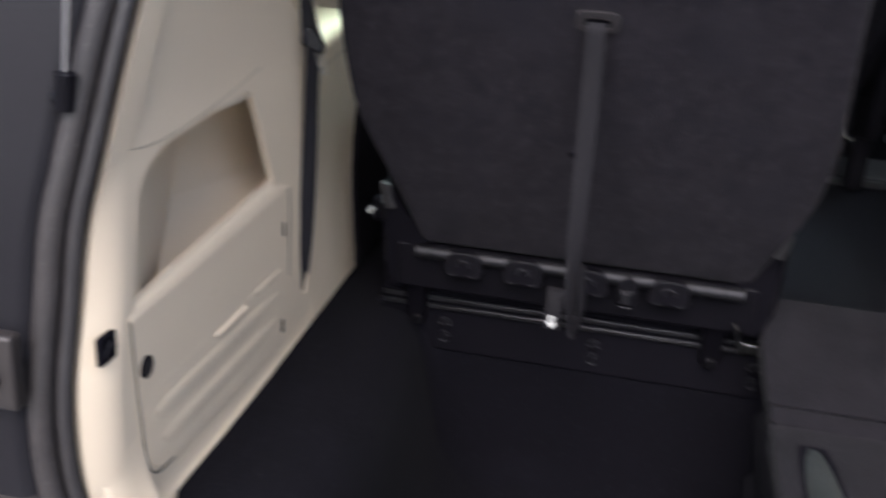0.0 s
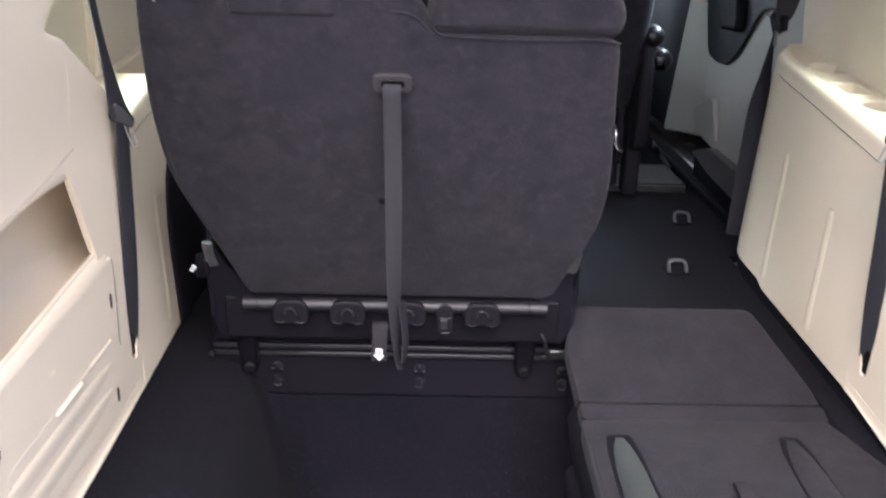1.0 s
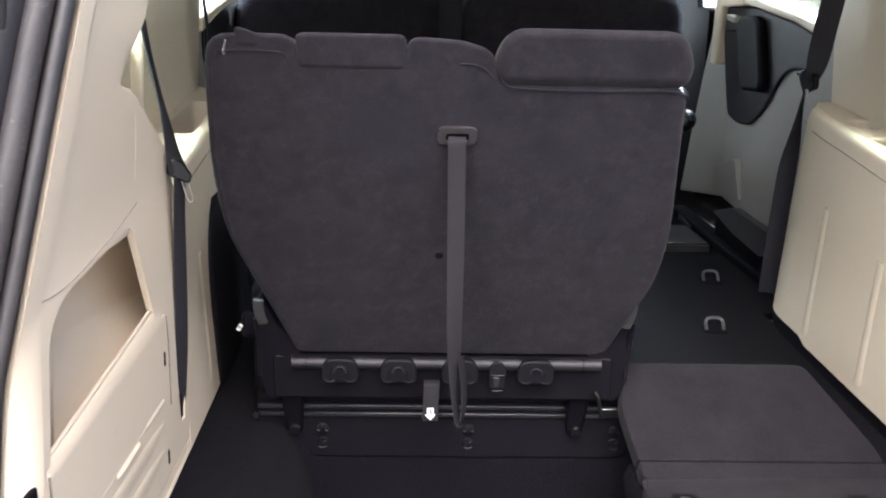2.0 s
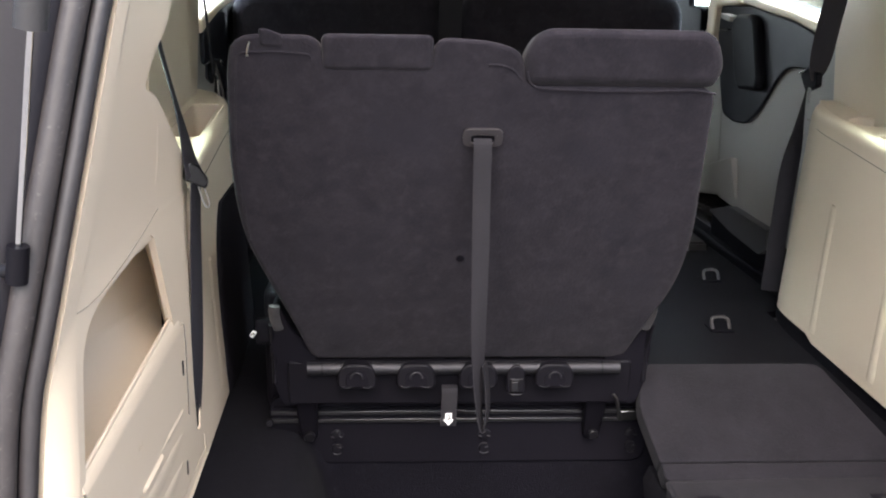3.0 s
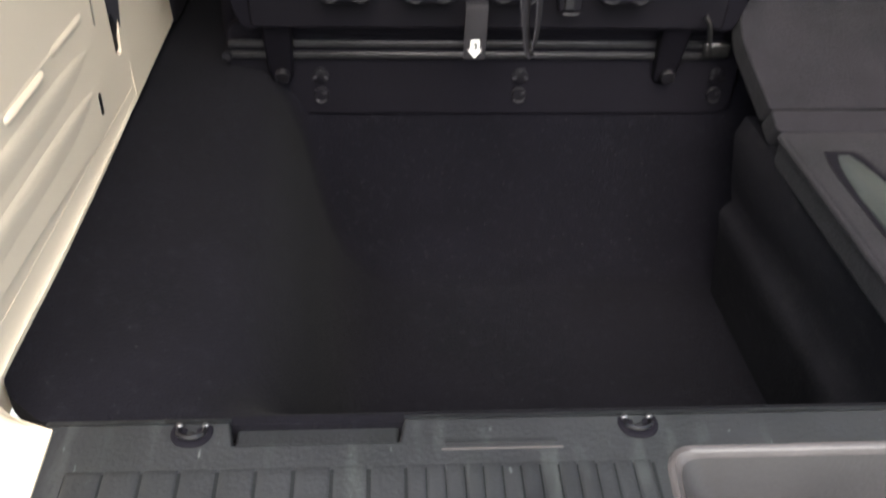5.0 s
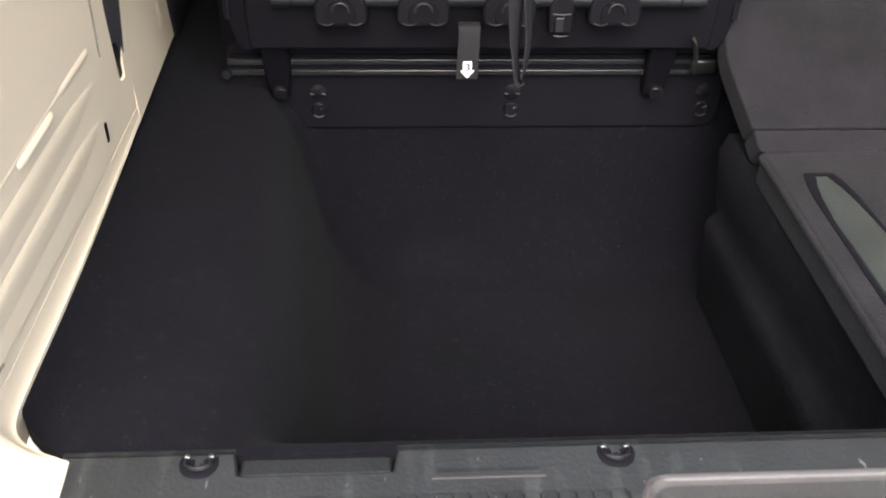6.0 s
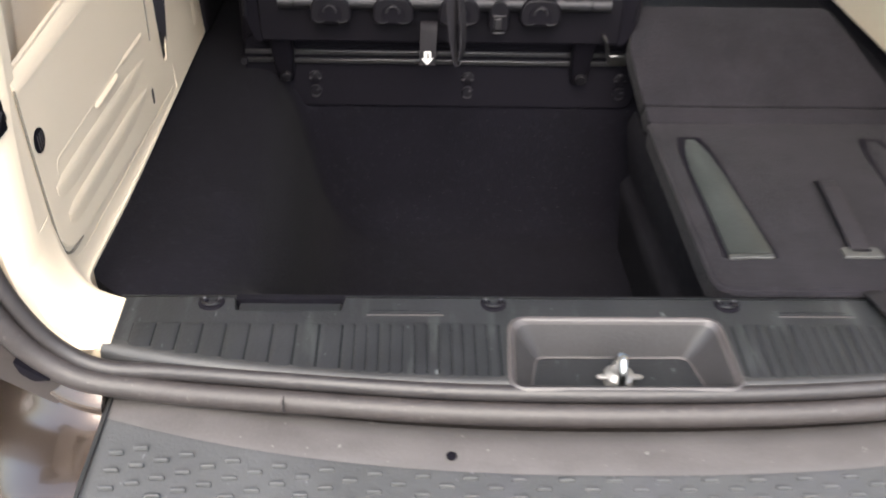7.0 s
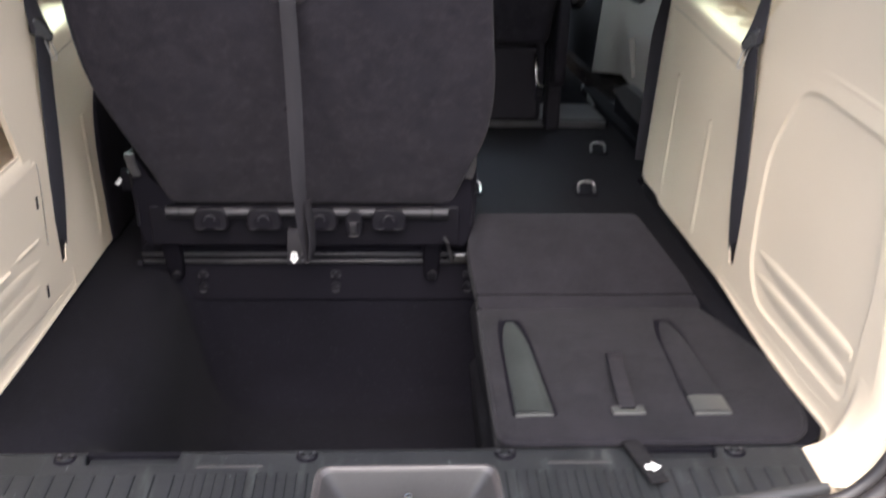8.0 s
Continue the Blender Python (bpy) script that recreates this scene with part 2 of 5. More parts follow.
def plate(outline, to3d, depth, holes=()):
    """A flat plate with its outline and holes, extruded by the vector depth."""
    bm = bmesh.new()
    loops, depth = (outline, *holes), Vector(depth)
    flat = [Vector((p[0], p[1], 0)) for loop in loops for p in loop]
    near = [bm.verts.new(Vector(to3d(p.x, p.y))) for p in flat]
    far = [bm.verts.new(v.co + depth) for v in near]
    if holes:
        for tri in tessellate_polygon([[Vector((p[0], p[1], 0)) for p in loop] for loop in loops]):
            bm.faces.new([near[k] for k in tri]), bm.faces.new([far[k] for k in tri[::-1]])
    else:
        bm.faces.new(near), bm.faces.new(far[::-1])
    at = 0
    for loop in loops:
        k = len(loop)
        for i in range(k):
            a, b = at + i, at + (i + 1) % k
            bm.faces.new((near[a], near[b], far[b], far[a]))
        at += k
    return bm


def loft(rings, closed=True, caps=True, loop=False):
    """Faces from ring to ring. closed: each ring is a closed line; loop: the last ring joins the first."""
    bm = bmesh.new()
    rows = [[bm.verts.new(p) for p in ring] for ring in rings]
    k = len(rows[0])
    for a, b in list(zip(rows, rows[1:])) + ([(rows[-1], rows[0])] if loop else []):
        for i in range(k if closed else k - 1):
            j = (i + 1) % k
            bm.faces.new((a[i], a[j], b[j], b[i]))
    if caps and closed and not loop:
        if caps != "end":
            bm.faces.new(rows[0])
        bm.faces.new(rows[-1][::-1])
    return bm


def smooth_path(points, steps=6, closed=False):
    """A line through the points (Catmull-Rom)."""
    pts, k, out = [Vector(p) for p in points], len(points), []
    for i in range(k if closed else k - 1):
        p0, p1, p2, p3 = (pts[(i + d) % k] if closed else pts[min(max(i + d, 0), k - 1)] for d in (-1, 0, 1, 2))
        for q in range(steps):
            t = q / steps
            out.append(0.5 * ((2 * p1) + (p2 - p0) * t + (2 * p0 - 5 * p1 + 4 * p2 - p3) * t * t + (3 * p1 - p0 - 3 * p2 + p3) * t ** 3))
    if not closed:
        out.append(pts[-1])
    return out


def sweep(path, profile, side, closed=False, caps=True):
    """A profile (across, out) carried along a path; side(i, point): the direction of out."""
    rings, k = [], len(path)
    for i, p in enumerate(path):
        a = path[(i - 1) % k] if closed or i else path[0]
        b = path[(i + 1) % k] if closed or i < k - 1 else path[-1]
        t = (b - a).normalized()
        out = Vector(side(i, p))
        out = (out - t * out.dot(t)).normalized()
        across = t.cross(out)
        rings.append([p + across * u + out * w for u, w in profile])
    return loft(rings, True, caps, closed)


def ring(r, k=10):
    return [(r * math.cos(2 * math.pi * i / k), r * math.sin(2 * math.pi * i / k)) for i in range(k)]


def pipe(points, r, k=10, steps=5, closed=False, curve=True):
    path = smooth_path(points, steps, closed) if curve else [Vector(p) for p in points]
    t = (path[1] - path[0]).normalized()
    ref = (0, 0, 1) if abs(t.z) < 0.8 else (0, 1, 0)
    if abs(max((p.z for p in path)) - min((p.z for p in path))) > 0.02 and abs(t.z) < 0.8:
        ref = (0.13, 0.97, 0.2) if abs(t.y) < 0.8 else (0.97, 0.13, 0.2)
    return sweep(path, ring(r, k), lambda i, p: ref, closed)


def band(points, width, thick, across=(1, 0, 0), steps=5):
    """A strap: its path, and the direction of its width."""
    path = smooth_path(points, steps)
    rings, k = [], len(path)
    for i, p in enumerate(path):
        w = Vector(across(i / (k - 1)) if callable(across) else across)
        t = (path[min(i + 1, k - 1)] - path[max(i - 1, 0)]).normalized()
        a = (w - t * w.dot(t)).normalized()
        o = t.cross(a)
        rings.append([p + a * u * width / 2 + o * v * thick / 2 for u, v in ((-1, -0.6), (-0.9, -1), (0.9, -1), (1, -0.6), (1, 0.6), (0.9, 1), (-0.9, 1), (-1, 0.6))])
    return loft(rings)


def ridge(points, width, height, normal, steps=5):
    """A low rounded bead on a surface, faded out at both ends."""
    path, rings, k = smooth_path(points, steps), [], 0
    k = len(path)
    for i, p in enumerate(path):
        t = (path[min(i + 1, k - 1)] - path[max(i - 1, 0)]).normalized()
        n = Vector(normal)
        a = t.cross(n).normalized()
        f = min(1.0, 0.1 + 0.6 * min(i, k - 1 - i))
        rings.append([p + a * u * width / 2 + n * (h * height * f - 0.001) for u, h in ((-1, 0), (-0.75, 0.35), (-0.4, 0.85), (0, 1.0), (0.4, 0.85), (0.75, 0.35), (1, 0))])
    return loft(rings)


def box(x0, x1, y0, y1, z0, z1, m=None):
    bm = bmesh.new()
    bmesh.ops.create_cube(bm, size=1)
    for v in bm.verts:
        v.co = Vector((x0 + (v.co.x + 0.5) * (x1 - x0), y0 + (v.co.y + 0.5) * (y1 - y0), z0 + (v.co.z + 0.5) * (z1 - z0)))
        if m is not None:
            v.co = m @ v.co
    return bm


def disc(centre, normal, r, depth, k=16, taper=1.0):
    n = Vector(normal).normalized()
    a = n.orthogonal().normalized()
    b = n.cross(a)
    c = Vector(centre)
    rings = [[c + n * h + (a * math.cos(2 * math.pi * i / k) + b * math.sin(2 * math.pi * i / k)) * q for i in range(k)] for h, q in ((0, r), (depth * 0.7, r), (depth, r * 0.85 * taper))]
    return loft(rings)


def dome(centre, r):
    """A rounded cap that bulges towards the tailgate."""
    c = Vector(centre)
    return loft([[c + Vector((r * q * math.cos(a), 0.024 - r * d, r * q * math.sin(a))) for a in (2 * math.pi * i / 18 for i in range(18))] for q, d in ((1.0, -0.3), (1.0, 0.2), (0.94, 0.5), (0.78, 0.75), (0.5, 0.93), (0.2, 1.0))])


# ---- floor and storage well ----
FLOOR = 0.68
WELL = rounded([(-0.495, 0.020, 0.06), (0.62, 0.020, 0.045), (0.62, 0.762, 0.045), (-0.545, 0.762, 0.045)], 0.045, 5)
def well_ring(inset, z, slope):
    """One level of the well; its left side leans."""
    cx, cy = 0.05, 0.385
    lean = lambda x: slope * min(1.0, max(0.0, (-0.1 - x) / 0.38))
    return [(cx + (x - cx) * (1 - inset / 0.56) + lean(x), cy + (y - cy) * (1 - inset / 0.35), z) for x, y in WELL]


LEVELS = ((0.0, 0.6800, -0.075), (0.0005, 0.6799, -0.060), (0.001, 0.6797, -0.044), (0.002, 0.6792, -0.026), (0.004, 0.6778, -0.006), (0.010, 0.672, 0.010), (0.016, 0.658, 0.024), (0.022, 0.632, 0.036), (0.028, 0.585, 0.046), (0.034, 0.53, 0.053), (0.040, 0.48, 0.058),
          (0.047, 0.435, 0.064), (0.058, 0.398, 0.072), (0.075, 0.372, 0.082), (0.098, 0.358, 0.090), (0.125, 0.354, 0.094), (0.3, 0.354, 0.07))
outline = rounded([(-0.655, 0.06, 0.03), (-0.60, 0.012, 0.02), (0.60, 0.012, 0.02), (0.655, 0.06, 0.03), (0.69, 0.60, 0.0), (0.70, 1.42, 0.0), (0.84, 1.46, 0.0), (0.84, 4.2, 0.0),
                   (-0.84, 4.2, 0.0), (-0.84, 1.46, 0.0), (-0.70, 1.42, 0.0), (-0.69, 0.60, 0.0)], 0.02)
floor = structure("floor", plate(outline, lambda x, y: (x, y, FLOOR), (0, 0, -0.02), [[(x, y) for x, y, z in well_ring(*LEVELS[0])]]), carpet, "black carpeted cargo floor of a minivan", "floor")
part("storage_well", loft([well_ring(*v) for v in LEVELS], caps="end"), carpet, floor, "deep carpeted storage well", sharp=80)

# ---- side trim ----
# back edge of the trim: out, along and up
EDGE = [(0.612, -0.070, 0.668), (0.632, -0.074, 0.672), (0.655, -0.076, 0.694), (0.672, -0.078, 0.735), (0.681, -0.080, 0.80), (0.684, -0.075, 0.90), (0.680, -0.055, 1.00), (0.671, -0.042, 1.09), (0.657, -0.026, 1.165),
        (0.630, 0.015, 1.32), (0.606, 0.070, 1.48), (0.582, 0.150, 1.65), (0.565, 0.235, 1.80)]
FRONT = [(0.46, 1.80), (0.40, 1.62), (0.352, 1.485), (0.340, 1.448), (0.303, 1.419), (0.270, 1.384), (0.276, 1.370), (0.326, 1.357), (0.402, 1.319), (0.482, 1.277), (0.546, 1.237), (0.578, 1.185)]
SPLIT, LEAN_IN = 1.185, 0.175
BELT_SHIFT = -0.016  # the right belt slot lies a little nearer to the tailgate
BIN = rounded([(-0.006, 0.978, 0.01), (0.446, 1.018, 0.012), (0.338, 1.169, 0.02), (0.085, 1.1455, 0.03), (0.036, 1.118, 0.04)], 0.02, 6)
RECESS = rounded([(0.035, 0.735, 0.03), (0.395, 0.742, 0.05), (0.447, 0.800, 0.04), (0.449, 0.92, 0.05), (0.436, 1.035, 0.08), (0.345, 1.154, 0.03), (0.285, 1.168, 0.03), (0.06, 1.144, 0.03), (0.034, 1.125, 0.02), (0.012, 0.95, 0.05)], 0.03, 6)
SLOT = rounded([(0.540, 0.768, 0.008), (0.562, 0.764, 0.008), (0.574, 0.84, 0.02), (0.574, 1.17, 0.018), (0.552, 1.19, 0.018), (0.534, 1.0, 0.018), (0.530, 0.86, 0.02)], 0.018, 4)


def lean_x(z):
    """The pillar's inner face: upright below, leaning in softly above."""
    d = max(z - SPLIT, 0.0)
    return 0.66 - LEAN_IN * (d - 0.04 * (1 - math.exp(-d / 0.04)))


def face_x(y, z):
    """The trim's inner face in front of the belt slot."""
    return 0.658 + 0.02 * (y - 0.59) / 0.6 + 0.06 * max(z - 0.73, 0) + 0.035 * (max(y - 1.25, 0) / 0.17) ** 2


def quarter_trim(s, name, label):
    """The moulded trim between tailgate and sliding door; s: -1 on the left, 1 on the right."""
    foot, shift = (0.688, 0.0) if s < 0 else (0.708, BELT_SHIFT)
    path = smooth_path(EDGE, 6)
    side = [p for p in path if p.z > 0.72]
    inset = 0.042
    low = [(p.y + inset, p.z) for p in side if p.z < SPLIT - 0.004]
    outer = [(low[0][0], 0.70)] + low + [(low[-1][0] + 0.002, SPLIT), (0.578, SPLIT), (0.592, 1.10), (0.594, foot), (0.45, 0.68 + (foot - 0.68) * 0.6), (0.30, 0.682), (0.15, 0.675), (-0.02, 0.672)]
    holes = [[(y + shift, z) for y, z in SLOT]] + ([[(y, z - (0.06 if z < 1.03 else 0.0)) for y, z in BIN]] if s < 0 else [RECESS])
    wall = structure(name, plate(outer, lambda y, z: (s * 0.66, y, z), (s * 0.010, 0, 0), holes), beige, label, "wall")
    high = [(p.z, p.y + inset) for p in side if p.z > SPLIT - 0.06]
    front = sorted((p.z, p.y) for p in smooth_path([(0, *p) for p in FRONT], 4))

    def along(table, z):
        for (z0, y0), (z1, y1) in zip(table, table[1:]):
            if z0 <= z <= z1:
                return y0 + (y1 - y0) * (z - z0) / max(z1 - z0, 1e-6)
        return table[0][1] if z < table[0][0] else table[-1][1]

    rings = []
    for z in sorted([SPLIT - 0.03, SPLIT] + [q[0] for q in front if q[0] > SPLIT + 0.002]):
        y0, y1, x = along(high, z), along(front, z), lean_x(z) + (0.0 if z >= SPLIT else 0.004)
        row = [(x, y0 + (y1 - 0.016 - y0) * k / 7) for k in range(8)] + [(x + 0.0008, y1 - 0.010), (x + 0.003, y1 - 0.004), (x + 0.008, y1), (x + 0.03, y1), (x + 0.03, y0)]
        rings.append([(s * u, v, z) for u, v in row])
    part("pillar_trim", loft(rings), beige, wall, "smooth leaning pillar trim", sharp=50)
    # turned edge towards the seal, curving in to the sill at its foot
    rings = []
    for p in path:
        flat = lean_x(p.z) - 0.001
        f0 = min(1.0, max(0.0, (p.z - 0.672) / 0.06))
        x0 = (p.x - 0.002) * (1 - f0) + min(flat, p.x - 0.001) * f0
        rings.append([(s * (x0 + (p.x - x0) * f ** 1.8), p.y + (inset + 0.004) * (1 - f), p.z + 0.004 * (1 - f)) for f in (0, 0.2, 0.4, 0.6, 0.8, 0.92, 1.0)])
    rings = [q + [(x + s * 0.012, y + 0.004, z - 0.012) for x, y, z in q[::-1]] for q in rings]
    part("trim_edge", loft(rings), beige, wall, sharp=50)
    # foot that runs into the sill
    rings = []
    for y in [-0.066 + 0.0105 * i for i in range(7)] + [0.006 + 0.0035 * i for i in range(22)] + [0.088 + 0.503 * i / 30 for i in range(31)]:
        base = 0.6595 + 0.021 * max(0.0, (-0.030 - y) / 0.046) ** 1.8
        w = base - 0.5945 if y < 0.007 else 0.006 + 0.059 * math.exp(-((y - 0.006) / 0.0175) ** 1.15)
        f = min(1.0, max(0.0, (y - 0.20) / 0.38)) ** 1.5
        rise = (foot - 0.676) * f
        w *= 1 - 0.8 * f
        h = 0.105 * (w / 0.062) ** 0.9 + 0.012
        drop = 0.13 * min(y - 0.012, 0) + rise
        prof = [(base - w * (1 - math.cos(a)), FLOOR + 0.005 + h * (1 - math.sin(a))) for a in (0, 0.15, 0.3, 0.5, 0.7, 0.9, 1.1, 1.3, 1.45, math.pi / 2)]
        prof += [(base - w, FLOOR - (0.03 if y < 0.1 else 0.0)), (0.70, FLOOR - (0.03 if y < 0.1 else 0.0)), (0.70, prof[0][1])]
        rings.append([(s * x, y, z + drop) for x, z in prof])
    part("trim_foot", loft(rings), beige, wall, sharp=70)
    # front part up to the shelf's rounded edge
    far = 1.42 if s > 0 else 1.62
    top = lambda y: 1.173 + 0.115 * (min(y, 1.42) - 0.66)
    rings = []
    for i in range(24):
        y = 0.588 + (far - 0.588) * i / 23
        end = max(0, (y - far + 0.08) / 0.08) ** 2 * 0.03
        low = foot + (0.004 if y < 1.13 else 0.016)
        prof = [(face_x(y, z) + end, z) for z in (low, 0.80, 0.90, 1.0, 1.05)]
        x1 = face_x(y, top(y)) + end
        prof += [(x1 + 0.001, top(y) - 0.022), (x1 + 0.006, top(y) - 0.009), (x1 + 0.014, top(y) - 0.002), (x1 + 0.026, top(y)), (x1 + 0.026, top(y) - 0.03), (face_x(y, 0.9) + 0.05, 0.9), (face_x(y, low) + 0.05, low)]
        rings.append([(s * x, y, z) for x, z in prof])
    part("front_trim", loft(rings), beige, wall, "smooth plastic side trim", sharp=50)
    # shelf with its hollows
    circle = lambda x, y, q: [(x + q * math.cos(a), y + q * math.sin(a)) for a in (2 * math.pi * i / 24 for i in range(24))]
    if s > 0:
        hollows = [circle(0.790, 1.18, 0.044), circle(0.785, 0.88, 0.044), rect(0.745, 0.965, 0.80, 1.055, 0.012)]
    else:
        hollows = [rect(0.726, 0.985, 0.800, 1.29, 0.015)]
    edge_x = lambda y: face_x(y, top(y)) + 0.025
    ys = [0.588 + (far - 0.588) * i / 12 for i in range(13)]
    outline = [(edge_x(y), y) for y in ys] + [(0.845, y) for y in ys[::-1]]
    shelf = part("shelf", plate(outline, lambda x, y: (s * x, y, top(y)), (0, 0, -0.012), hollows), beige, wall, "armrest shelf with hollows", bevel=0.003, seg=2)
    for h in hollows:
        mx, my = sum(p[0] for p in h) / len(h), sum(p[1] for p in h) / len(h)
        ringed = lambda f, d: [(s * (mx + (x - mx) * f), my + (y - my) * f, top(y) - d) for x, y in h]
        part("hollow", loft([ringed(1.02, 0.004), ringed(0.99, 0.045), ringed(0.95, 0.085), ringed(0.90, 0.094), ringed(0.5, 0.096)], caps="end"), beige, shelf, sharp=50)
    # carpet turned up under the trim
    rings = []
    for i in range(15):
        y = 0.25 + (far - 0.25) * i / 14
        x = 0.662 + (face_x(y, 0.73) + 0.004 - 0.662) * min(1, max(0, (y - 0.5) / 0.12))
        rings.append([(s * (x + 0.002), y, FLOOR - 0.004), (s * (x + 0.006), y, foot + 0.004), (s * (x + 0.012), y, foot + 0.03), (s * (x + 0.05), y, foot + 0.03), (s * (x + 0.05), y, FLOOR - 0.004)])
    part("carpet_edge", loft(rings), carpet, wall, "black carpet turned up at the side")
    # faint line under the shelf edge, and two upright ribs
    pts = [(s * (face_x(y, z) + 0.0003), y, z) for y, z in ((y, top(y) - 0.042) for y in (0.66, 0.80, 0.96, 1.1, 1.25, 1.39))]
    part("seam", pipe(pts, 0.0007, 6), seam_shade, wall)
    for y, z1 in ((1.10, 1.05), (0.805, 1.00)):
        pts = [(s * (face_x(y, z) - 0.0002), y + 0.02 * (z - 0.73), z) for z in (0.735, 0.80, 0.90, 0.98, z1)]
        part("rib", ridge(pts, 0.036, 0.0030, (-s, 0, 0)), beige, wall, sharp=80)
    # wall over the shelf, and the pillar at its front
    part("upper_trim", box(min(s * 0.838, s * 0.875), max(s * 0.838, s * 0.875), 0.40, 1.40, 1.10, 1.40), beige, wall, bevel=0.008)
    part("pillar", plate(rounded([(0.95, 1.20), (1.43, 1.20), (1.46, 1.80), (0.98, 1.80)], 0.01), lambda y, z: (s * (0.815 - 0.06 * (z - 1.3)), y, z), (s * 0.07, 0, 0)), beige, wall, bevel=0.015, seg=4)
    return wall


left_wall = quarter_trim(-1, "wall_left", "beige moulded cargo side trim with an open bin")
right_wall = quarter_trim(1, "wall_right", "beige moulded cargo side trim with ribbed lower panel")

# the open bin in the left trim
def bin_ring(u, drop, top=0.0):
    """One level of the bin, u from its mouth to its back: both sides slant in, the floor drops behind the panel."""
    near = lambda y: min(1.0, max(0.0, (0.446 - y) / 0.41))
    return [(-0.662 - u * (0.060 + 0.045 * near(y)), y + u * (0.14 + 0.155 * near(y)), z - (drop + 0.06 * u * (1 - near(y)) if z < 1.05 else top)) for y, z in BIN]


part("side_bin", loft([bin_ring(u, drop, top) for u, drop, top in ((0.0, 0.0, 0.0), (0.03, 0.02, 0.0), (0.06, 0.090, 0.0), (0.12, 0.100, 0.001), (0.5, 0.050, 0.003), (0.9, -0.018, 0.005), (0.97, -0.029, 0.006), (1.0, -0.036, 0.009))], caps="end"), beige, left_wall, "deep open storage bin", sharp=50)
rings = []
for k in range(9):
    y = -0.006 + 0.460 * k / 8
    z, w = 0.9795 + 0.087 * y, 0.018 + 0.034 * y
    rings.append([(-0.667, y, z - 0.02), (-0.667, y, z - 0.001), (-0.6655, y, z + 0.001), (-0.6635, y, z), (-0.6590, y, z - w * 0.7), (-0.6570, y, z - w), (-0.6570, y, z - w - 0.006), (-0.664, y, z - w - 0.006)])
part("panel_top", loft(rings), beige, left_wall, "sloping upper edge of the panel", sharp=85)


def lower_panel(s, parent):
    """Two stepped ribs low in the side trim."""
    x = lambda d: s * (0.66 - d)
    d0, tall, fall, rows = (0.0020, 0.48, -0.004, ((0.818, 0.035, 0.445), (0.773, 0.05, 0.44))) if s < 0 else (-0.004, 0.7, 0.055, ((0.829, 0.045, 0.425), (0.786, 0.050, 0.425)))
    for z, y0, y1 in rows:
        pts = [Vector((x(d0), y, z + fall * (y - 0.2))) for y in (y0, y0 + 0.02, y0 + 0.06, (y0 + y1) / 2, y1 - 0.10, y1 - 0.04, y1)]
        rings = []
        for n, p in enumerate(pts):
            f = (0.5, 0.92, 1.0, 1.0, 0.95, 0.6, 0.08)[n]
            rings.append([p + Vector((s * -d * f * tall, 0, u * f)) for u, d in ((-0.028, -0.001), (-0.022, 0.0008), (-0.014, 0.0026), (-0.005, 0.0046), (0.001, 0.0050), (0.007, 0.0036), (0.011, 0.0010), (0.014, -0.001))])
        part("rib", loft(rings), beige, parent, sharp=70)


shape = rounded([(0.012, 0.732, 0.06), (0.45, 0.715, 0.03), (0.472, 0.78, 0.03), (0.478, 0.95, 0.02), (0.475, 0.990, 0.008), (-0.005, 0.9595, 0.004)], 0.02, 6)
door = part("access_panel", plate(shape, lambda y, z: (-0.664, y, z), (0.0065, 0, 0)), beige, left_wall, "flat access panel", bevel=0.002)
for line in (((-0.006, 0.962), (-0.004, 0.92), (0.0, 0.86), (0.005, 0.80), (0.010, 0.765), (0.020, 0.742), (0.040, 0.7315), (0.075, 0.7295)), ((0.474, 0.985), (0.4785, 0.95), (0.478, 0.90), (0.475, 0.83))):
    part("panel_seam", pipe([(-0.6580, y, z) for y, z in line], 0.0016, 6), seam_shade, door)
lower_panel(-1, door)
part("catch", ridge([(-0.6575, y, 0.846) for y in (0.20, 0.235, 0.27, 0.305)], 0.012, 0.0055, (1, 0, 0)), beige, door, sharp=70)
part("catch", ridge([(-0.6575, y, 0.853) for y in (0.33, 0.37, 0.41, 0.44)], 0.014, 0.003, (1, 0, 0)), beige, door, sharp=70)
part("step_line", ridge([(-0.6576, y, z) for y, z in ((0.058, 0.812), (0.050, 0.832), (0.056, 0.8465), (0.075, 0.8485), (0.13, 0.8495), (0.20, 0.851), (0.32, 0.853), (0.445, 0.855))], 0.009, 0.0016, (1, 0, 0)), beige, door, sharp=70)
part("finger_hole", disc((-0.6578, 0.021, 0.891), (1, 0, 0), 0.0145, 0.0022, 20), dull_black, door, "dark round catch")
for k in (-0.006, 0.0, 0.006):
    part("finger_tab", box(-0.657, -0.6545, 0.0195 + k, 0.0222 + k, 0.882, 0.900), guide_plastic, door, bevel=0.0006)
for k in range(3):
    part("moulded_mark", box(-0.6580, -0.6572, 0.197 + 0.007 * k, 0.2005 + 0.007 * k, 0.907, 0.916), beige, door)
for y, z in ((0.453, 0.919), (0.445, 0.750)):
    part("slot", plate(rect(y - 0.0042, z - 0.0125, y + 0.0042, z + 0.0125, 0.004), lambda u, v: (-0.6575, u, v), (0.0008, 0, 0)), dull_black, door)

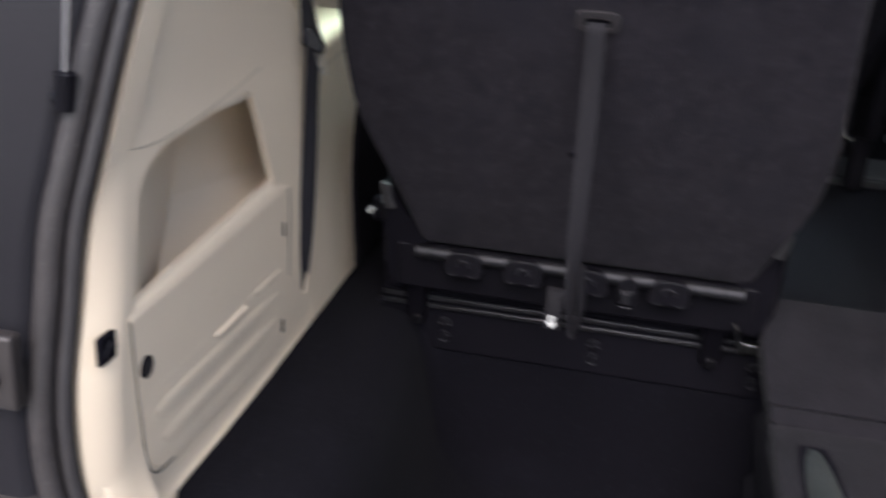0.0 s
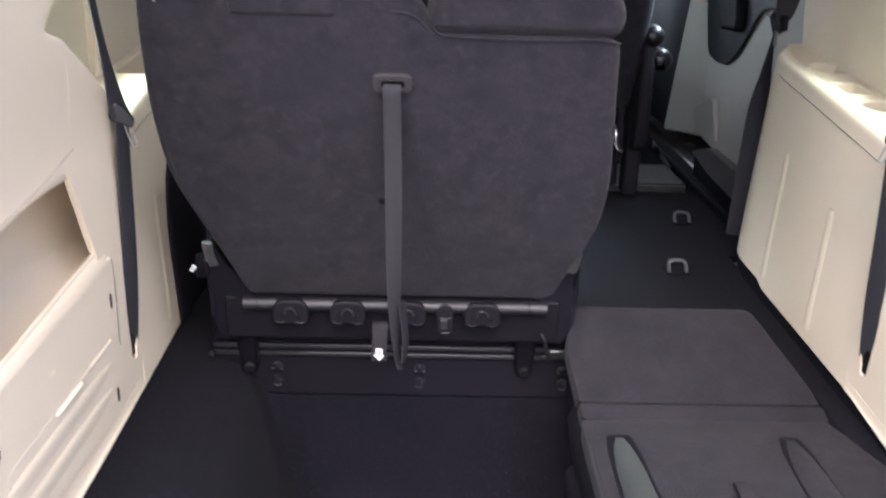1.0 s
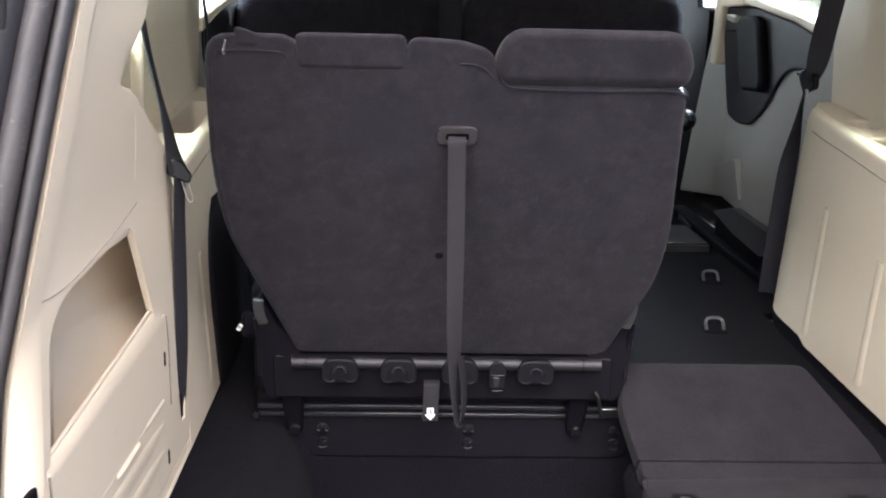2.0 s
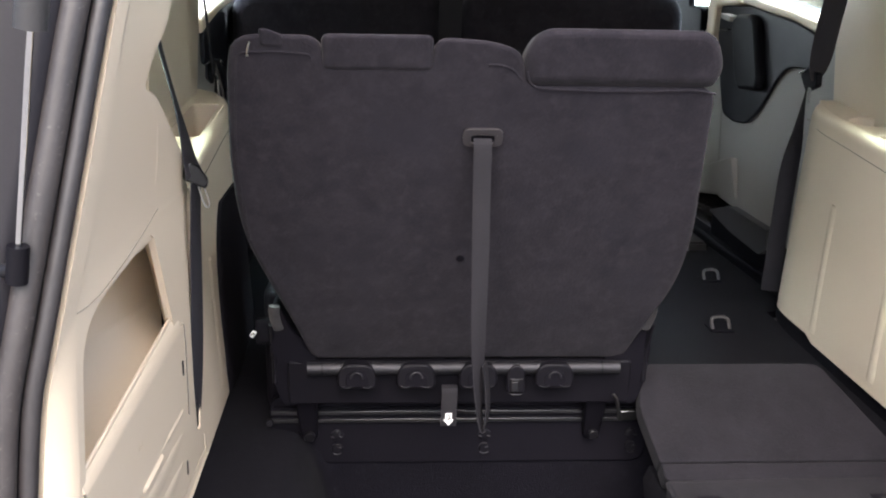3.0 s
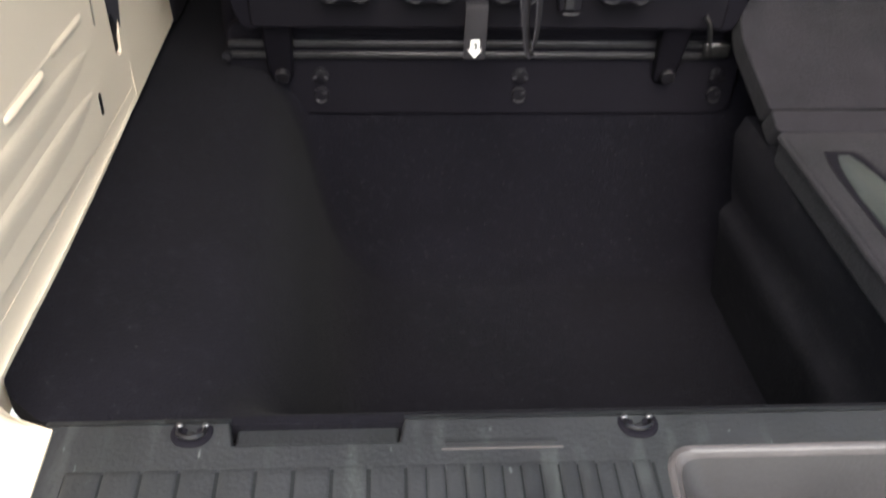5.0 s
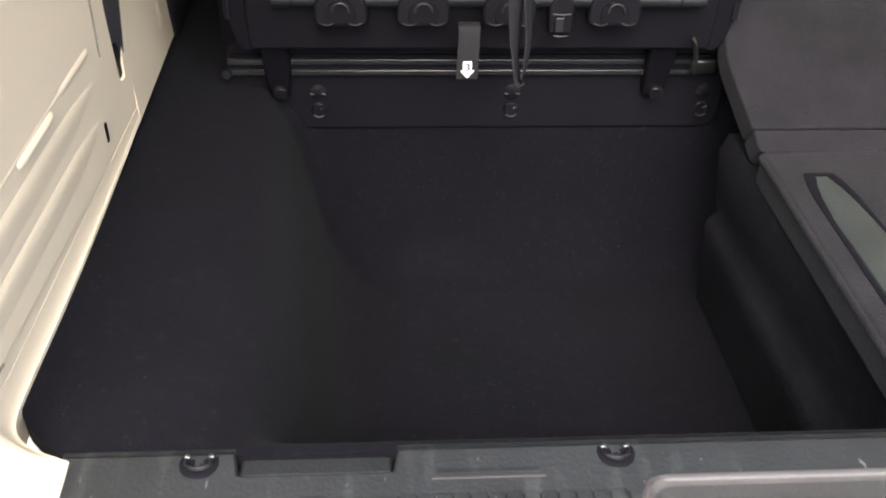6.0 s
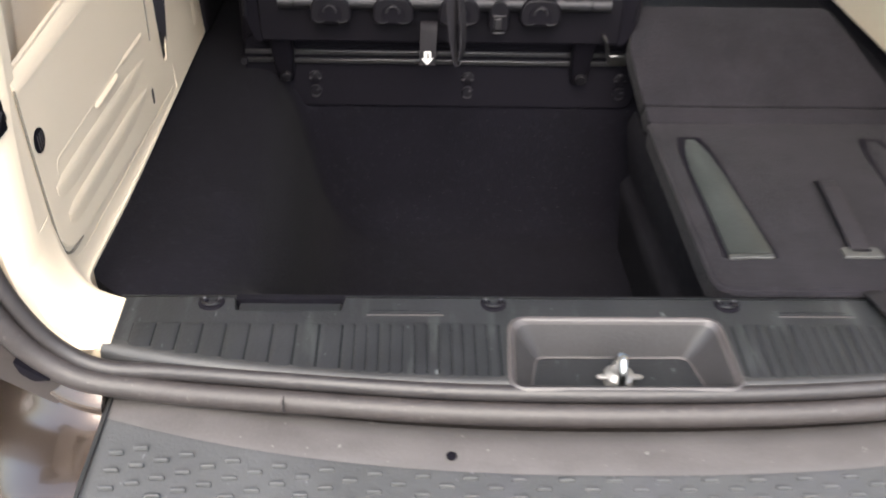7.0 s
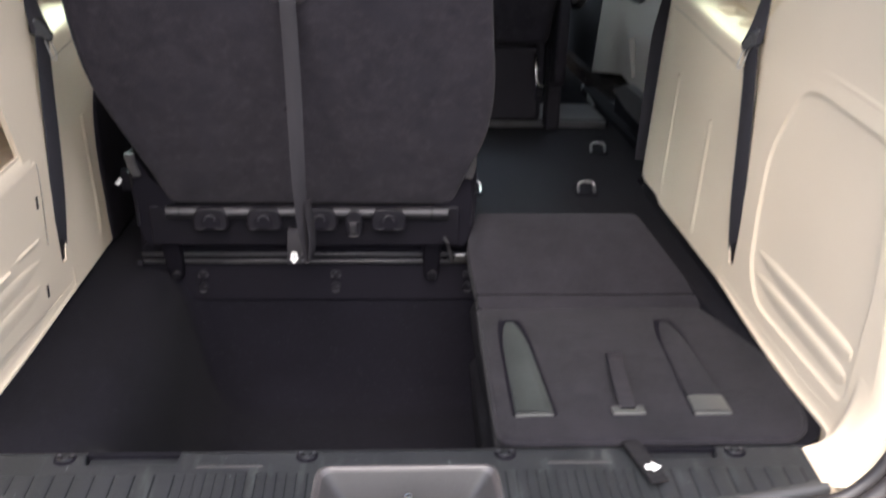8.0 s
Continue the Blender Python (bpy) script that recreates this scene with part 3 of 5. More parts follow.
# black panel low on the left side, beside the seat
rings = []
for z, y0 in ((0.690, 0.872), (0.74, 0.866), (0.80, 0.861), (0.86, 0.859), (0.92, 0.866), (0.97, 0.880), (1.01, 0.900), (1.05, 0.935), (1.075, 0.975)):
    row = [(-face_x(y, z) + 0.006 - 0.010 * math.exp(-(y - y0) / 0.006), y, z) for y in [y0, y0 + 0.004, y0 + 0.012, y0 + 0.03] + [y0 + 0.05 + (1.48 - y0) * k / 8 for k in range(8)]]
    rings.append(row + [(x - 0.02, y, z) for x, y, z in (row[-1], row[0])])
part("wheel_cover", loft(rings), cover_black, left_wall, "black plastic panel beside the seat", sharp=60)

# square lamp recess by the left edge, and the moulded line over the bin
part("latch_recess", box(-0.668, -0.6605, -0.064, -0.030, 0.930, 0.966), dull_black, left_wall, bevel=0.004)
part("latch", pipe([(-0.662, -0.056, 0.94), (-0.6585, -0.044, 0.955), (-0.661, -0.036, 0.945)], 0.003, 8), black_plastic, left_wall)
part("panel_line", pipe([(-0.6596, y, z) for y, z in ((0.372, 1.194), (0.355, 1.1905), (0.27, 1.1745), (0.185, 1.162), (0.112, 1.1545), (0.06, 1.154), (0.02, 1.158), (-0.022, 1.164))], 0.0008, 6), faint_seam, left_wall)
part("raised_line", ridge([(0.0006 - lean_x(z), y, z) for y, z in ((0.335, 1.335), (0.355, 1.28), (0.362, 1.225))], 0.010, 0.0012, (1, 0, 0)), beige, left_wall, sharp=70)
ry, rz = 0.22, 0.93
step_in = lambda f, x: [(x, ry + (y - ry) * f, rz + (z - rz) * f) for y, z in RECESS]
part("recessed_panel", loft([step_in(1.0, 0.6604), step_in(0.992, 0.6610), step_in(0.980, 0.6626), step_in(0.966, 0.6636), step_in(0.952, 0.6640), step_in(0.5, 0.6640)], caps="end"), beige, right_wall, "slightly recessed flat panel", sharp=60)
lower_panel(1, right_wall)
part("raised_line", ridge([(0.6602, y, z) for y, z in ((-0.01, 1.172), (0.08, 1.182), (0.20, 1.195), (0.312, 1.205))], 0.014, 0.0022, (-1, 0, 0)), beige, right_wall, sharp=70)

# ---- closed body round the place ----
for s, name in ((-1, "wall_outer_left"), (1, "wall_outer_right")):
    holes = [rect(0.34, 1.42, 0.93, 1.79, 0.05), rounded([(1.50, 1.446), (1.90, 1.506), (2.16, 1.535), (2.30, 1.575), (2.30, 1.775), (1.50, 1.775)], 0.04), rect(2.62, 1.49, 3.5, 1.74, 0.03)]
    outer = [(-0.02, 0.30), (4.2, 0.30), (4.2, 1.84), (0.28, 1.84), (0.15, 1.55), (0.04, 1.25), (-0.02, 0.95)]
    structure(name, plate(outer, lambda y, z: (s * 0.88, y, z), (s * 0.05, 0, 0), holes), paint, "dark painted metal body side with window openings", "wall")
    for n, h in enumerate(holes):
        pane = structure("window_%d" % (n + 1 + (3 if s > 0 else 0)), plate(h, lambda y, z: (s * 0.90, y, z), (s * 0.005, 0, 0)), tint, "tinted side window glass", "window")
        pane.visible_shadow = False
    # inner skin of the sliding door
    door = structure("door_trim_left" if s < 0 else "door_trim_right", plate(rounded([(1.46, 0.79), (2.245, 0.84), (2.288, 1.20), (2.345, 1.495), (1.90, 1.470), (1.46, 1.40)], 0.015), lambda y, z: (s * 0.835, y, z), (s * 0.04, 0, 0)), grey_trim,
                     "grey sliding door trim with black upper panel", "door trim", bevel=0.008)
    upper = [(1.56, 1.418), (1.70, 1.450), (1.90, 1.475), (2.05, 1.495), (2.36, 1.500), (2.36, 1.42), (2.29, 1.238), (2.24, 1.134), (2.13, 1.117), (2.02, 1.125), (1.95, 1.160), (1.89, 1.205), (1.83, 1.265), (1.775, 1.308), (1.72, 1.324), (1.62, 1.325), (1.56, 1.312)]
    part("upper_panel", plate(rounded(upper, 0.03), lambda y, z: (s * 0.822, y, z), (s * 0.012, 0, 0)), door_black, door, "black upper door panel", bevel=0.006)
    grip = part("grip", plate(rounded([(1.955, 1.455), (2.0, 1.472), (2.12, 1.470), (2.15, 1.44), (2.07, 1.255), (2.04, 1.235), (1.89, 1.245), (1.88, 1.28)], 0.02), lambda y, z: (s * 0.79, y, z), (s * 0.035, 0, 0)), black_plastic, door, bevel=0.012)
    part("latch_lever", plate(rounded([(2.15, 1.446), (2.235, 1.458), (2.24, 1.474), (2.15, 1.466)], 0.006), lambda y, z: (s * 0.785, y, z), (s * 0.03, 0, 0)), grey_trim, grip, "pale grey door latch lever", bevel=0.004)
    part("latch_bar", box(min(s * 0.79, s * 0.80), max(s * 0.79, s * 0.80), 2.17, 2.25, 1.418, 1.423), steel, grip)
    part("ledge", plate([(1.44, 1.402), (1.55, 1.427), (1.70, 1.458), (1.92, 1.484), (2.06, 1.502), (2.10, 1.514), (2.12, 1.530), (2.02, 1.528), (1.90, 1.508), (1.72, 1.484), (1.44, 1.438)], lambda y, z: (s * 0.80, y, z), (s * 0.085, 0, 0)), beige, door, "broad pale window ledge", bevel=0.012)
    part("map_pocket", plate(rounded([(2.045, 0.865), (2.29, 0.845), (2.315, 0.942), (2.09, 1.005)], 0.02), lambda y, z: (s * (0.826 - 0.10 * (z - 0.85)), y, z), (s * 0.03, 0, 0)), grey_trim, door, bevel=0.004)
    post = structure("pillar_left" if s < 0 else "pillar_right", plate([(2.36, 1.30), (2.42, 1.30), (2.415, 1.50), (2.39, 1.80), (2.26, 1.80), (2.19, 1.54), (2.125, 1.535), (2.125, 1.502), (2.335, 1.498)], lambda y, z: (s * 0.80, y, z), (s * 0.08, 0, 0)), beige, "beige middle pillar trim", "pillar", bevel=0.008)
    part("lower_cover", plate([(2.258, 0.84), (2.78, 0.76), (2.70, 1.0), (2.60, 1.27), (2.50, 1.49), (2.36, 1.49), (2.352, 1.42), (2.30, 1.20)], lambda y, z: (s * 0.840, y, z), (s * 0.03, 0, 0)), grey_trim, post, "grey lower pillar cover", bevel=0.005)
    part("front_panel", plate(rounded([(2.62, 0.76), (3.6, 0.76), (3.6, 1.60), (2.82, 1.60), (2.80, 1.50), (2.64, 1.49)], 0.02), lambda y, z: (s * 0.852, y, z), (s * 0.025, 0, 0)), dull_black, post, "black front door panel", bevel=0.006)
    part("kick_panel", box(min(s * 0.812, s * 0.845), max(s * 0.812, s * 0.845), 1.46, 2.22, 0.66, 0.79), dull_black, door, "black lower door panel", bevel=0.01)
    part("scuff_plate", plate(rounded([(2.215, 0.794), (2.045, 0.844), (1.72, 0.838), (1.695, 0.783), (1.74, 0.757), (2.0, 0.768)], 0.01), lambda y, z: (s * (0.796 + 0.10 * (z - 0.76)), y, z), (s * 0.030, 0, 0)), rim_grey, door, "scuffed grey step plate", bevel=0.004)
    structure("door_step", box(min(s * 0.785, s * 0.85), max(s * 0.785, s * 0.85), 1.44, 2.7, 0.66, 0.71), dull_black, "black plastic step under the sliding door", "door sill", bevel=0.012)
structure("ceiling", plate([(-0.90, 0.28), (0.90, 0.28), (0.90, 4.2), (-0.90, 4.2)], lambda x, y: (x, y, 1.80), (0, 0, 0.06)), headliner, "pale fabric headliner", "ceiling")
structure("roof", plate(rounded([(-0.93, 0.27), (0.93, 0.27), (0.93, 4.2), (-0.93, 4.2)], 0.08), lambda x, y: (x, y, 1.864), (0, 0, 0.03)), paint, "dark painted metal roof panel", "roof", bevel=0.012)
structure("wall_front", box(-0.9, 0.9, 4.15, 4.2, 0.3, 1.35), dull_black, "plain dark front bulkhead", "wall")
structure("ground", box(-400, 400, -400, 400, -0.05, 0.0), concrete, "plain pale concrete ground", "ground")

# ---- sill, seal, jamb and bumper ----
sill_z = lambda y: 0.6825 + 0.13 * (y - 0.012)
sill_back = lambda x: -0.122 + 0.056 * (abs(x) / 0.6) ** 2.6
xs = [-0.602 + 1.204 * i / 40 for i in range(41)]
outer = [(-0.602, 0.0125)]
for a, b in ((-0.462, -0.328), (0.328, 0.462)):
    outer += [(a, 0.0125), (a + 0.004, -0.009), (b - 0.004, -0.009), (b, 0.0125)]
cut = [(0.132, sill_back(0.132) + 0.006), (0.126, -0.026), (-0.126, -0.026), (-0.132, sill_back(0.132) + 0.006)]
outer += [(0.602, 0.0125)] + [(x, sill_back(x) + 0.006) for x in xs[::-1] if x > 0.14] + cut + [(x, sill_back(x) + 0.006) for x in xs[::-1] if x < -0.14]
TRAY = rounded([(-0.126, -0.026), (0.126, -0.026), (0.132, -0.131), (-0.132, -0.131)], 0.018, 5)
sill = structure("sill", plate(outer, lambda x, y: (x, y, sill_z(y)), (0, 0, -0.018)), sill_black, "scuffed black plastic load sill with ribs", "sill", bevel=0.002, seg=2)
# rounded back edge
for s in (-1, 1):
    lip = [Vector((x, sill_back(x) + 0.007, sill_z(sill_back(x) + 0.007) + 0.0006)) for x in (s * 0.133 + s * 0.469 * i / 20 for i in range(21))]
    lip = lip if s > 0 else lip[::-1]
    part("sill_lip", sweep(lip, [(-0.004, -0.0004), (0, 0), (0.004, 0.0002), (0.008, -0.0008), (0.012, -0.0034), (0.015, -0.008), (0.016, -0.022), (0, -0.022)], lambda i, p: (0, 0, 1)), lip_grey, sill, "worn grey back edge", sharp=70)
# front turned-down edge
for a, b in ((-0.602, -0.462), (-0.328, 0.328), (0.462, 0.602)):
    part("sill_edge", sweep([Vector((a + (b - a) * i / 6, 0.0125, sill_z(0.0125))) for i in range(7)], [(0, 0), (-0.006, -0.002), (-0.009, -0.008), (-0.009, -0.03), (0, -0.03)], lambda i, p: (0, 0, 1)), sill_black, sill)
for a, b in ((-0.462, -0.328), (0.328, 0.462)):
    part("hand_slot", box(a + 0.004, b - 0.004, -0.006, 0.02, 0.655, 0.673), sill_black, sill, bevel=0.003)
# latch tray with sloping sides
low = rounded([(-0.094, -0.040), (0.094, -0.040), (0.112, -0.1275), (-0.112, -0.1275)], 0.012, 5)
mid = rounded([(-0.120, -0.0285), (0.120, -0.0285), (0.126, -0.128), (-0.126, -0.128)], 0.018, 5)
rim = rounded([(-0.131, -0.021), (0.131, -0.021), (0.137, -0.136), (-0.137, -0.136)], 0.022, 5)
tray = part("latch_tray", loft([[(x, y, sill_z(y) - 0.003) for x, y in mid], [(x, y, 0.6345) for x, y in low], [(x * 0.97, y * 0.95 - 0.003, 0.630) for x, y in low]], caps=False), tray_grey, sill, "recessed grey latch tray", sharp=35)
# paler grey than the tray: the rim's highlight is put into the colour
part("tray_rim", loft([[(x, y, sill_z(y) - 0.001) for x, y in rim], [(x * 0.985, y * 0.99, sill_z(y) + 0.0026) for x, y in rim], [(x, y, sill_z(y) + 0.0032) for x, y in TRAY], [(x * 0.99 + mid[i][0] * 0.01, (y + mid[i][1]) / 2, sill_z(y) + 0.001) for i, (x, y) in enumerate(TRAY)], [(x, y, sill_z(y) - 0.004) for x, y in mid]], caps=False), rim_grey, tray, "rounded tray rim with its highlight put into a paler grey", sharp=60)
part("floor_bead", sweep([Vector((x * 0.985, y * 0.975 - 0.0015, 0.6325)) for x, y in low], ring(0.0016, 6), lambda i, p: (0, 0, 1), True), rim_grey, tray)
part("tray_floor", plate(rounded([(-0.098, -0.034), (0.098, -0.034), (0.115, -0.129), (-0.115, -0.129)], 0.012), lambda x, y: (x, y, 0.6315), (0, 0, -0.004)), sill_black, tray)

# catch of the tailgate in the tray
catch = thing("tailgate_striker", (0, -0.08, 0.624), "bright steel tailgate striker in the latch tray", "striker")
part("base", plate([(-0.028, -0.0875), (-0.024, -0.0845), (-0.011, -0.083), (-0.006, -0.073), (0.006, -0.073), (0.011, -0.083), (0.024, -0.0845), (0.028, -0.0875), (0.024, -0.0905), (0.011, -0.092), (0.006, -0.101), (-0.006, -0.101), (-0.011, -0.092), (-0.024, -0.0905)], lambda x, y: (x, y, 0.6415), (0, 0, 0.004)), dull_steel, catch, bevel=0.001)
part("loop", pipe([(0.0, -0.098, 0.628), (0.0, -0.099, 0.652), (0.001, -0.090, 0.668), (0.001, -0.076, 0.668), (0.0, -0.068, 0.652), (0.0, -0.068, 0.628)], 0.0055, 10), steel, catch)
part("collar", disc((0, -0.083, 0.630), (0, 0, 1), 0.018, 0.020, 16, 0.7), dull_steel, catch)

# ribs of the sill: shared between alike pieces
def sill_ribs():
    rib, chance = None, random.Random(5)
    for s in (-1, 1):
        row = [s * (0.140 + 0.4363 * i / 16) for i in range(17)]
        bed = [(x, -0.0335) for x in row] + [(x, sill_back(x) + 0.007) for x in row[::-1]]
        # dark bed that paints the shade in the gaps between ribs
        part("rib_bed", plate(bed, lambda x, y: (x, y, sill_z(y) + 0.0003), (0, 0, -0.002)), groove_shade, sill, "dark bed with the joints' shade put into its colour")
    # nine broad ribs outside, narrow ones beside the tray
    rows = [(0.5624 - 0.0277 * i, 0.0277) for i in range(9)] + [(0.3196 - 0.0142 * i, 0.0142) for i in range(13)]
    for s in (-1, 1):
        for x, pitch in rows:
            x *= s
            length = (-0.031 - sill_back(x) - 0.004)
            if rib is None:
                rings = []
                for f, q in ((0, 0.55), (0.03, 0.9), (0.12, 1), (0.9, 1), (1, 0.8)):
                    rings.append([(u, -f, h * q) for u, h in ((-0.0134, -0.0006), (-0.0128, 0.0004), (-0.0116, 0.0012), (-0.006, 0.0016), (0.0, 0.0017), (0.006, 0.0015), (0.0105, 0.0010), (0.0124, 0.0003), (0.0132, -0.0006))])
                rib = part("rib", loft(rings), sill_black, sill, sharp=70)
                ob = rib
            else:
                ob = new("rib", rib.data)
                ob.parent = sill
            ob.matrix_basis = Matrix.Translation((x, -0.031, sill_z(-0.031))) @ Euler((radians(7.4), 0, 0)).to_matrix().to_4x4() @ Matrix.Diagonal((pitch / 0.0270 * chance.uniform(0.95, 1.0), length * chance.uniform(0.97, 1.0), chance.uniform(0.5, 0.95), 1))


def tie_down(x):
    z = sill_z(0.0)
    t = thing("tie_down", (x, 0.0, z), "small black tie-down hook sunk in the sill", "cargo hook", "tie-downs in the sill")
    flat = lambda u, v, h: (x + u, v, z + 0.13 * v + h)
    bend = [flat(u, v, 0.0004) for u, v in ((-0.0090, 0.0072), (-0.0100, 0.002), (-0.0070, -0.0042), (0.0, -0.0060), (0.0070, -0.0042), (0.0100, 0.002), (0.0090, 0.0072))]
    part("cup", sweep(smooth_path(bend, 4), [(0.0060 * a, 0.0016 * c) for a, c in ring(1.0, 10)], lambda i, p: (0, 0, 1)), dull_black, t, "dark curved slot")
    part("hook", pipe([flat(-0.0098, 0.0070, 0.0010), flat(-0.0090, -0.001, 0.0030), flat(0.0, -0.0050, 0.0036), flat(0.0090, -0.001, 0.0030), flat(0.0098, 0.0070, 0.0010)], 0.0022, 8), gloss_black, t)
    # glints on the hook ends and tongue, put in as brighter metal pieces
    for u in (-0.0098, 0.0098):
        part("hook_glint", disc(flat(u, 0.0082, 0.0012), (0, -0.2, 1), 0.0026, 0.0024, 10, 0.6), hook_metal, t, "metal disc drawn for the glint on a hook end")
    part("tongue", disc(flat(0.0005, -0.0008, 0.0006), (0, -0.2, 1), 0.0032, 0.0022, 10, 0.7), rail_metal, t)


for x in (-0.49, -0.145, 0.145, 0.49):
    tie_down(x)
for x0, x1 in ((-0.30, -0.207), (0.205, 0.298)):
    part("embossed_line", box(x0, x1, -0.0180, -0.0166, sill_z(-0.017) - 0.001, sill_z(-0.017) + 0.0012), rim_grey, sill)
    part("embossed_mark", box(x0 + 0.004, x1 - 0.004, -0.0125, -0.0085, sill_z(-0.01) - 0.001, sill_z(-0.01) + 0.0006), sill_black, sill)

# loop of the tailgate opening
HALF = [(0.0, -0.134, 0.650), (0.20, -0.129, 0.650), (0.40, -0.112, 0.651), (0.53, -0.098, 0.651), (0.605, -0.095, 0.658), (0.650, -0.091, 0.685), (0.679, -0.093, 0.735), (0.698, -0.093, 0.80), (0.702, -0.088, 0.90), (0.698, -0.068, 1.00), (0.690, -0.056, 1.09), (0.676, -0.040, 1.165), (0.649, 0.001, 1.32),
        (0.625, 0.056, 1.48), (0.600, 0.138, 1.65), (0.56, 0.215, 1.77), (0.42, 0.255, 1.81), (0.0, 0.27, 1.82)]
LOOP = HALF + [(-x, y, z) for x, y, z in HALF[-2:0:-1]]
middle = Vector((0, 0.10, 1.22))


def outward(p):
    d = Vector((p.x * 0.9, 0, p.z - middle.z))
    x = Vector((math.copysign(max(abs(p.x) - 0.45, 0.0), p.x) * 4, 0, max(min((p.z - middle.z) * 2.2, 1), -1) * max(0.05, 1 - max(abs(p.x) - 0.40, 0) * 3.4)))
    return x.normalized()


opening = smooth_path(LOOP, 6, True)
seal = thing("door_seal", (0, -0.17, 0.63), "grey-black rubber seal round the tailgate opening", "door seal")
lobe = lambda shift, back, r: sweep([p + outward(p) * shift + Vector((0, back, 0)) for p in opening], ring(r, 12), lambda i, p: (0.02, -1, 0.2), True)
part("bulb", lobe(0.0145, -0.009, 0.0138), rubber, seal, "round rubber bulb")
part("lip", lobe(-0.007, 0.002, 0.0095), dark_rubber, seal)
part("groove", lobe(0.004, 0.008, 0.010), dull_black, seal)
part("joint", box(-0.3895, -0.3878, -0.142, -0.124, 0.634, 0.6492), rubber, seal, bevel=0.001)
# jamb outside the seal: painted ledge below, uprights with shade put into their colour
def jamb_rings(points, reach):
    rings = []
    for p in points:
        o = outward(p)
        q = min(1.0, max(0.2, (p.z - 0.65) / 0.06))
        rings.append([p + o * d + Vector((0, y, 0)) for d, y in ((0.010, 0.012), (0.020, -0.006 * q), (0.026, -0.016 * q), (0.032, -0.024 * q), (0.040, -0.028 * q), (reach, -0.028 * q), (reach, max(0.014, 0.05 * q)), (0.010, max(0.014, 0.05 * q)))])
    return rings


k = len(opening)
low = [n for n in range(-k // 2, k // 2) if opening[n].z < 0.79]
jamb = structure("jamb", loft(jamb_rings([opening[n] for n in range(min(low), max(low) + 1)], 0.08)), ledge_paint, "painted metal jamb round the tailgate opening", "door frame", sharp=60)
part("upright", loft(jamb_rings([opening[n] for n in range(max(low), k + min(low) + 1)], 0.22)), shaded_paint, jamb, "body upright with shade put into its paint colour", sharp=60)
for s in (-1, 1):
    part("drain_slot", plate([(s * x, z) for x, z in rounded([(0.648, 0.661), (0.672, 0.676), (0.685, 0.690), (0.681, 0.672), (0.668, 0.660)], 0.004)], lambda x, z: (x, -0.1165, z), (0, 0.008, 0)), dull_black, jamb, "dark drain slot")
bracket = thing("lamp_bracket", (-0.74, -0.12, 0.90), "painted metal bracket with a bolt on the upright", "bracket")
part("plate", box(-0.768, -0.716, -0.135, -0.114, 0.905, 0.992), ledge_paint, bracket, bevel=0.005)
part("bolt", disc((-0.740, -0.136, 0.940), (0, -1, 0), 0.008, 0.004, 12), dull_black, bracket)


# bumper: step pad in the middle, painted corners
def bumper_edge(x):
    return -0.200 + 0.088 * (abs(x) / 0.6) ** 2.4


PADX = 0.592
flange = lambda x: -0.128 + 0.10 * (max(x - 0.587, 0.0) / 0.155) ** 1.75
bumper = thing("rear_bumper", (0, -0.3, 0.35), "dark grey rear bumper with a textured step pad", "bumper")
rings = []
for i in range(41):
    x = -PADX + 2 * PADX * i / 40
    y0 = bumper_edge(x)
    y1 = -0.43 + 0.12 * (abs(x) / 0.6) ** 2.4
    prof = [(y0, 0.610), (y0 - 0.006, 0.6165), (y0 - 0.018, 0.616), (y0 * 0.5 + y1 * 0.5, 0.607), (y1 + 0.03, 0.594), (y1 + 0.008, 0.582), (y1, 0.565), (y1, 0.42), (y0, 0.42)]
    rings.append([(x, y, z) for y, z in prof])
pad = part("step_pad", loft(rings), pad_black, bumper, "black textured step pad", sharp=60)
# smooth band in front of the tread
rings = []
for i in range(41):
    x = -PADX + 2 * PADX * i / 40
    y0 = bumper_edge(x)
    y2 = max(y0 + 0.050, -0.150 + 0.05 * (abs(x) / 0.6) ** 2.4)
    rings.append([(x, y, z) for y, z in ((y2 + 0.012, 0.600), (y2 + 0.004, 0.611), (y2, 0.6165), (y2 * 0.5 + y0 * 0.5, 0.6185), (y0 + 0.010, 0.6187), (y0 + 0.002, 0.6182), (y0 - 0.006, 0.6174), (y0 - 0.014, 0.6163), (y0 - 0.022, 0.6140), (y0 - 0.022, 0.600))])
part("band", loft(rings), band_grey, bumper, "smooth worn grey band", sharp=60)
for s in (-1, 1):
    rings, rim = [], []
    for i in range(25):
        f = i / 24
        x = PADX + 0.004 + 0.31 * f
        y0 = flange(x)
        wide = 0.026 * max(0.15, 1 - f * 2.2)
        rim.append([(s * x, y, z) for y, z in ((y0 + wide, 0.655), (y0 + wide * 0.7, 0.646), (y0 + 0.004, 0.633), (y0, 0.630), (y0 - 0.001, 0.626), (y0 + 0.004, 0.612), (y0 + wide + 0.03, 0.612))])
        prof = [(y0 + 0.02, 0.626), (y0 + 0.004, 0.615), (y0 - 0.006, 0.606), (y0 - 0.022, 0.602), (y0 - 0.06, 0.600), (y0 - 0.10, 0.592), (y0 - 0.125, 0.575), (y0 - 0.14, 0.53), (y0 - 0.145, 0.36), (y0 + 0.06, 0.36)]
        rings.append([(s * x, y - 0.05 * f, z - 0.20 * f * f) for y, z in prof])
    corner = part("corner", loft(rings), paint, bumper, "glossy dark painted bumper corner", sharp=60)
    part("flange", loft(rim), paint, corner, "bright painted flange", sharp=60)
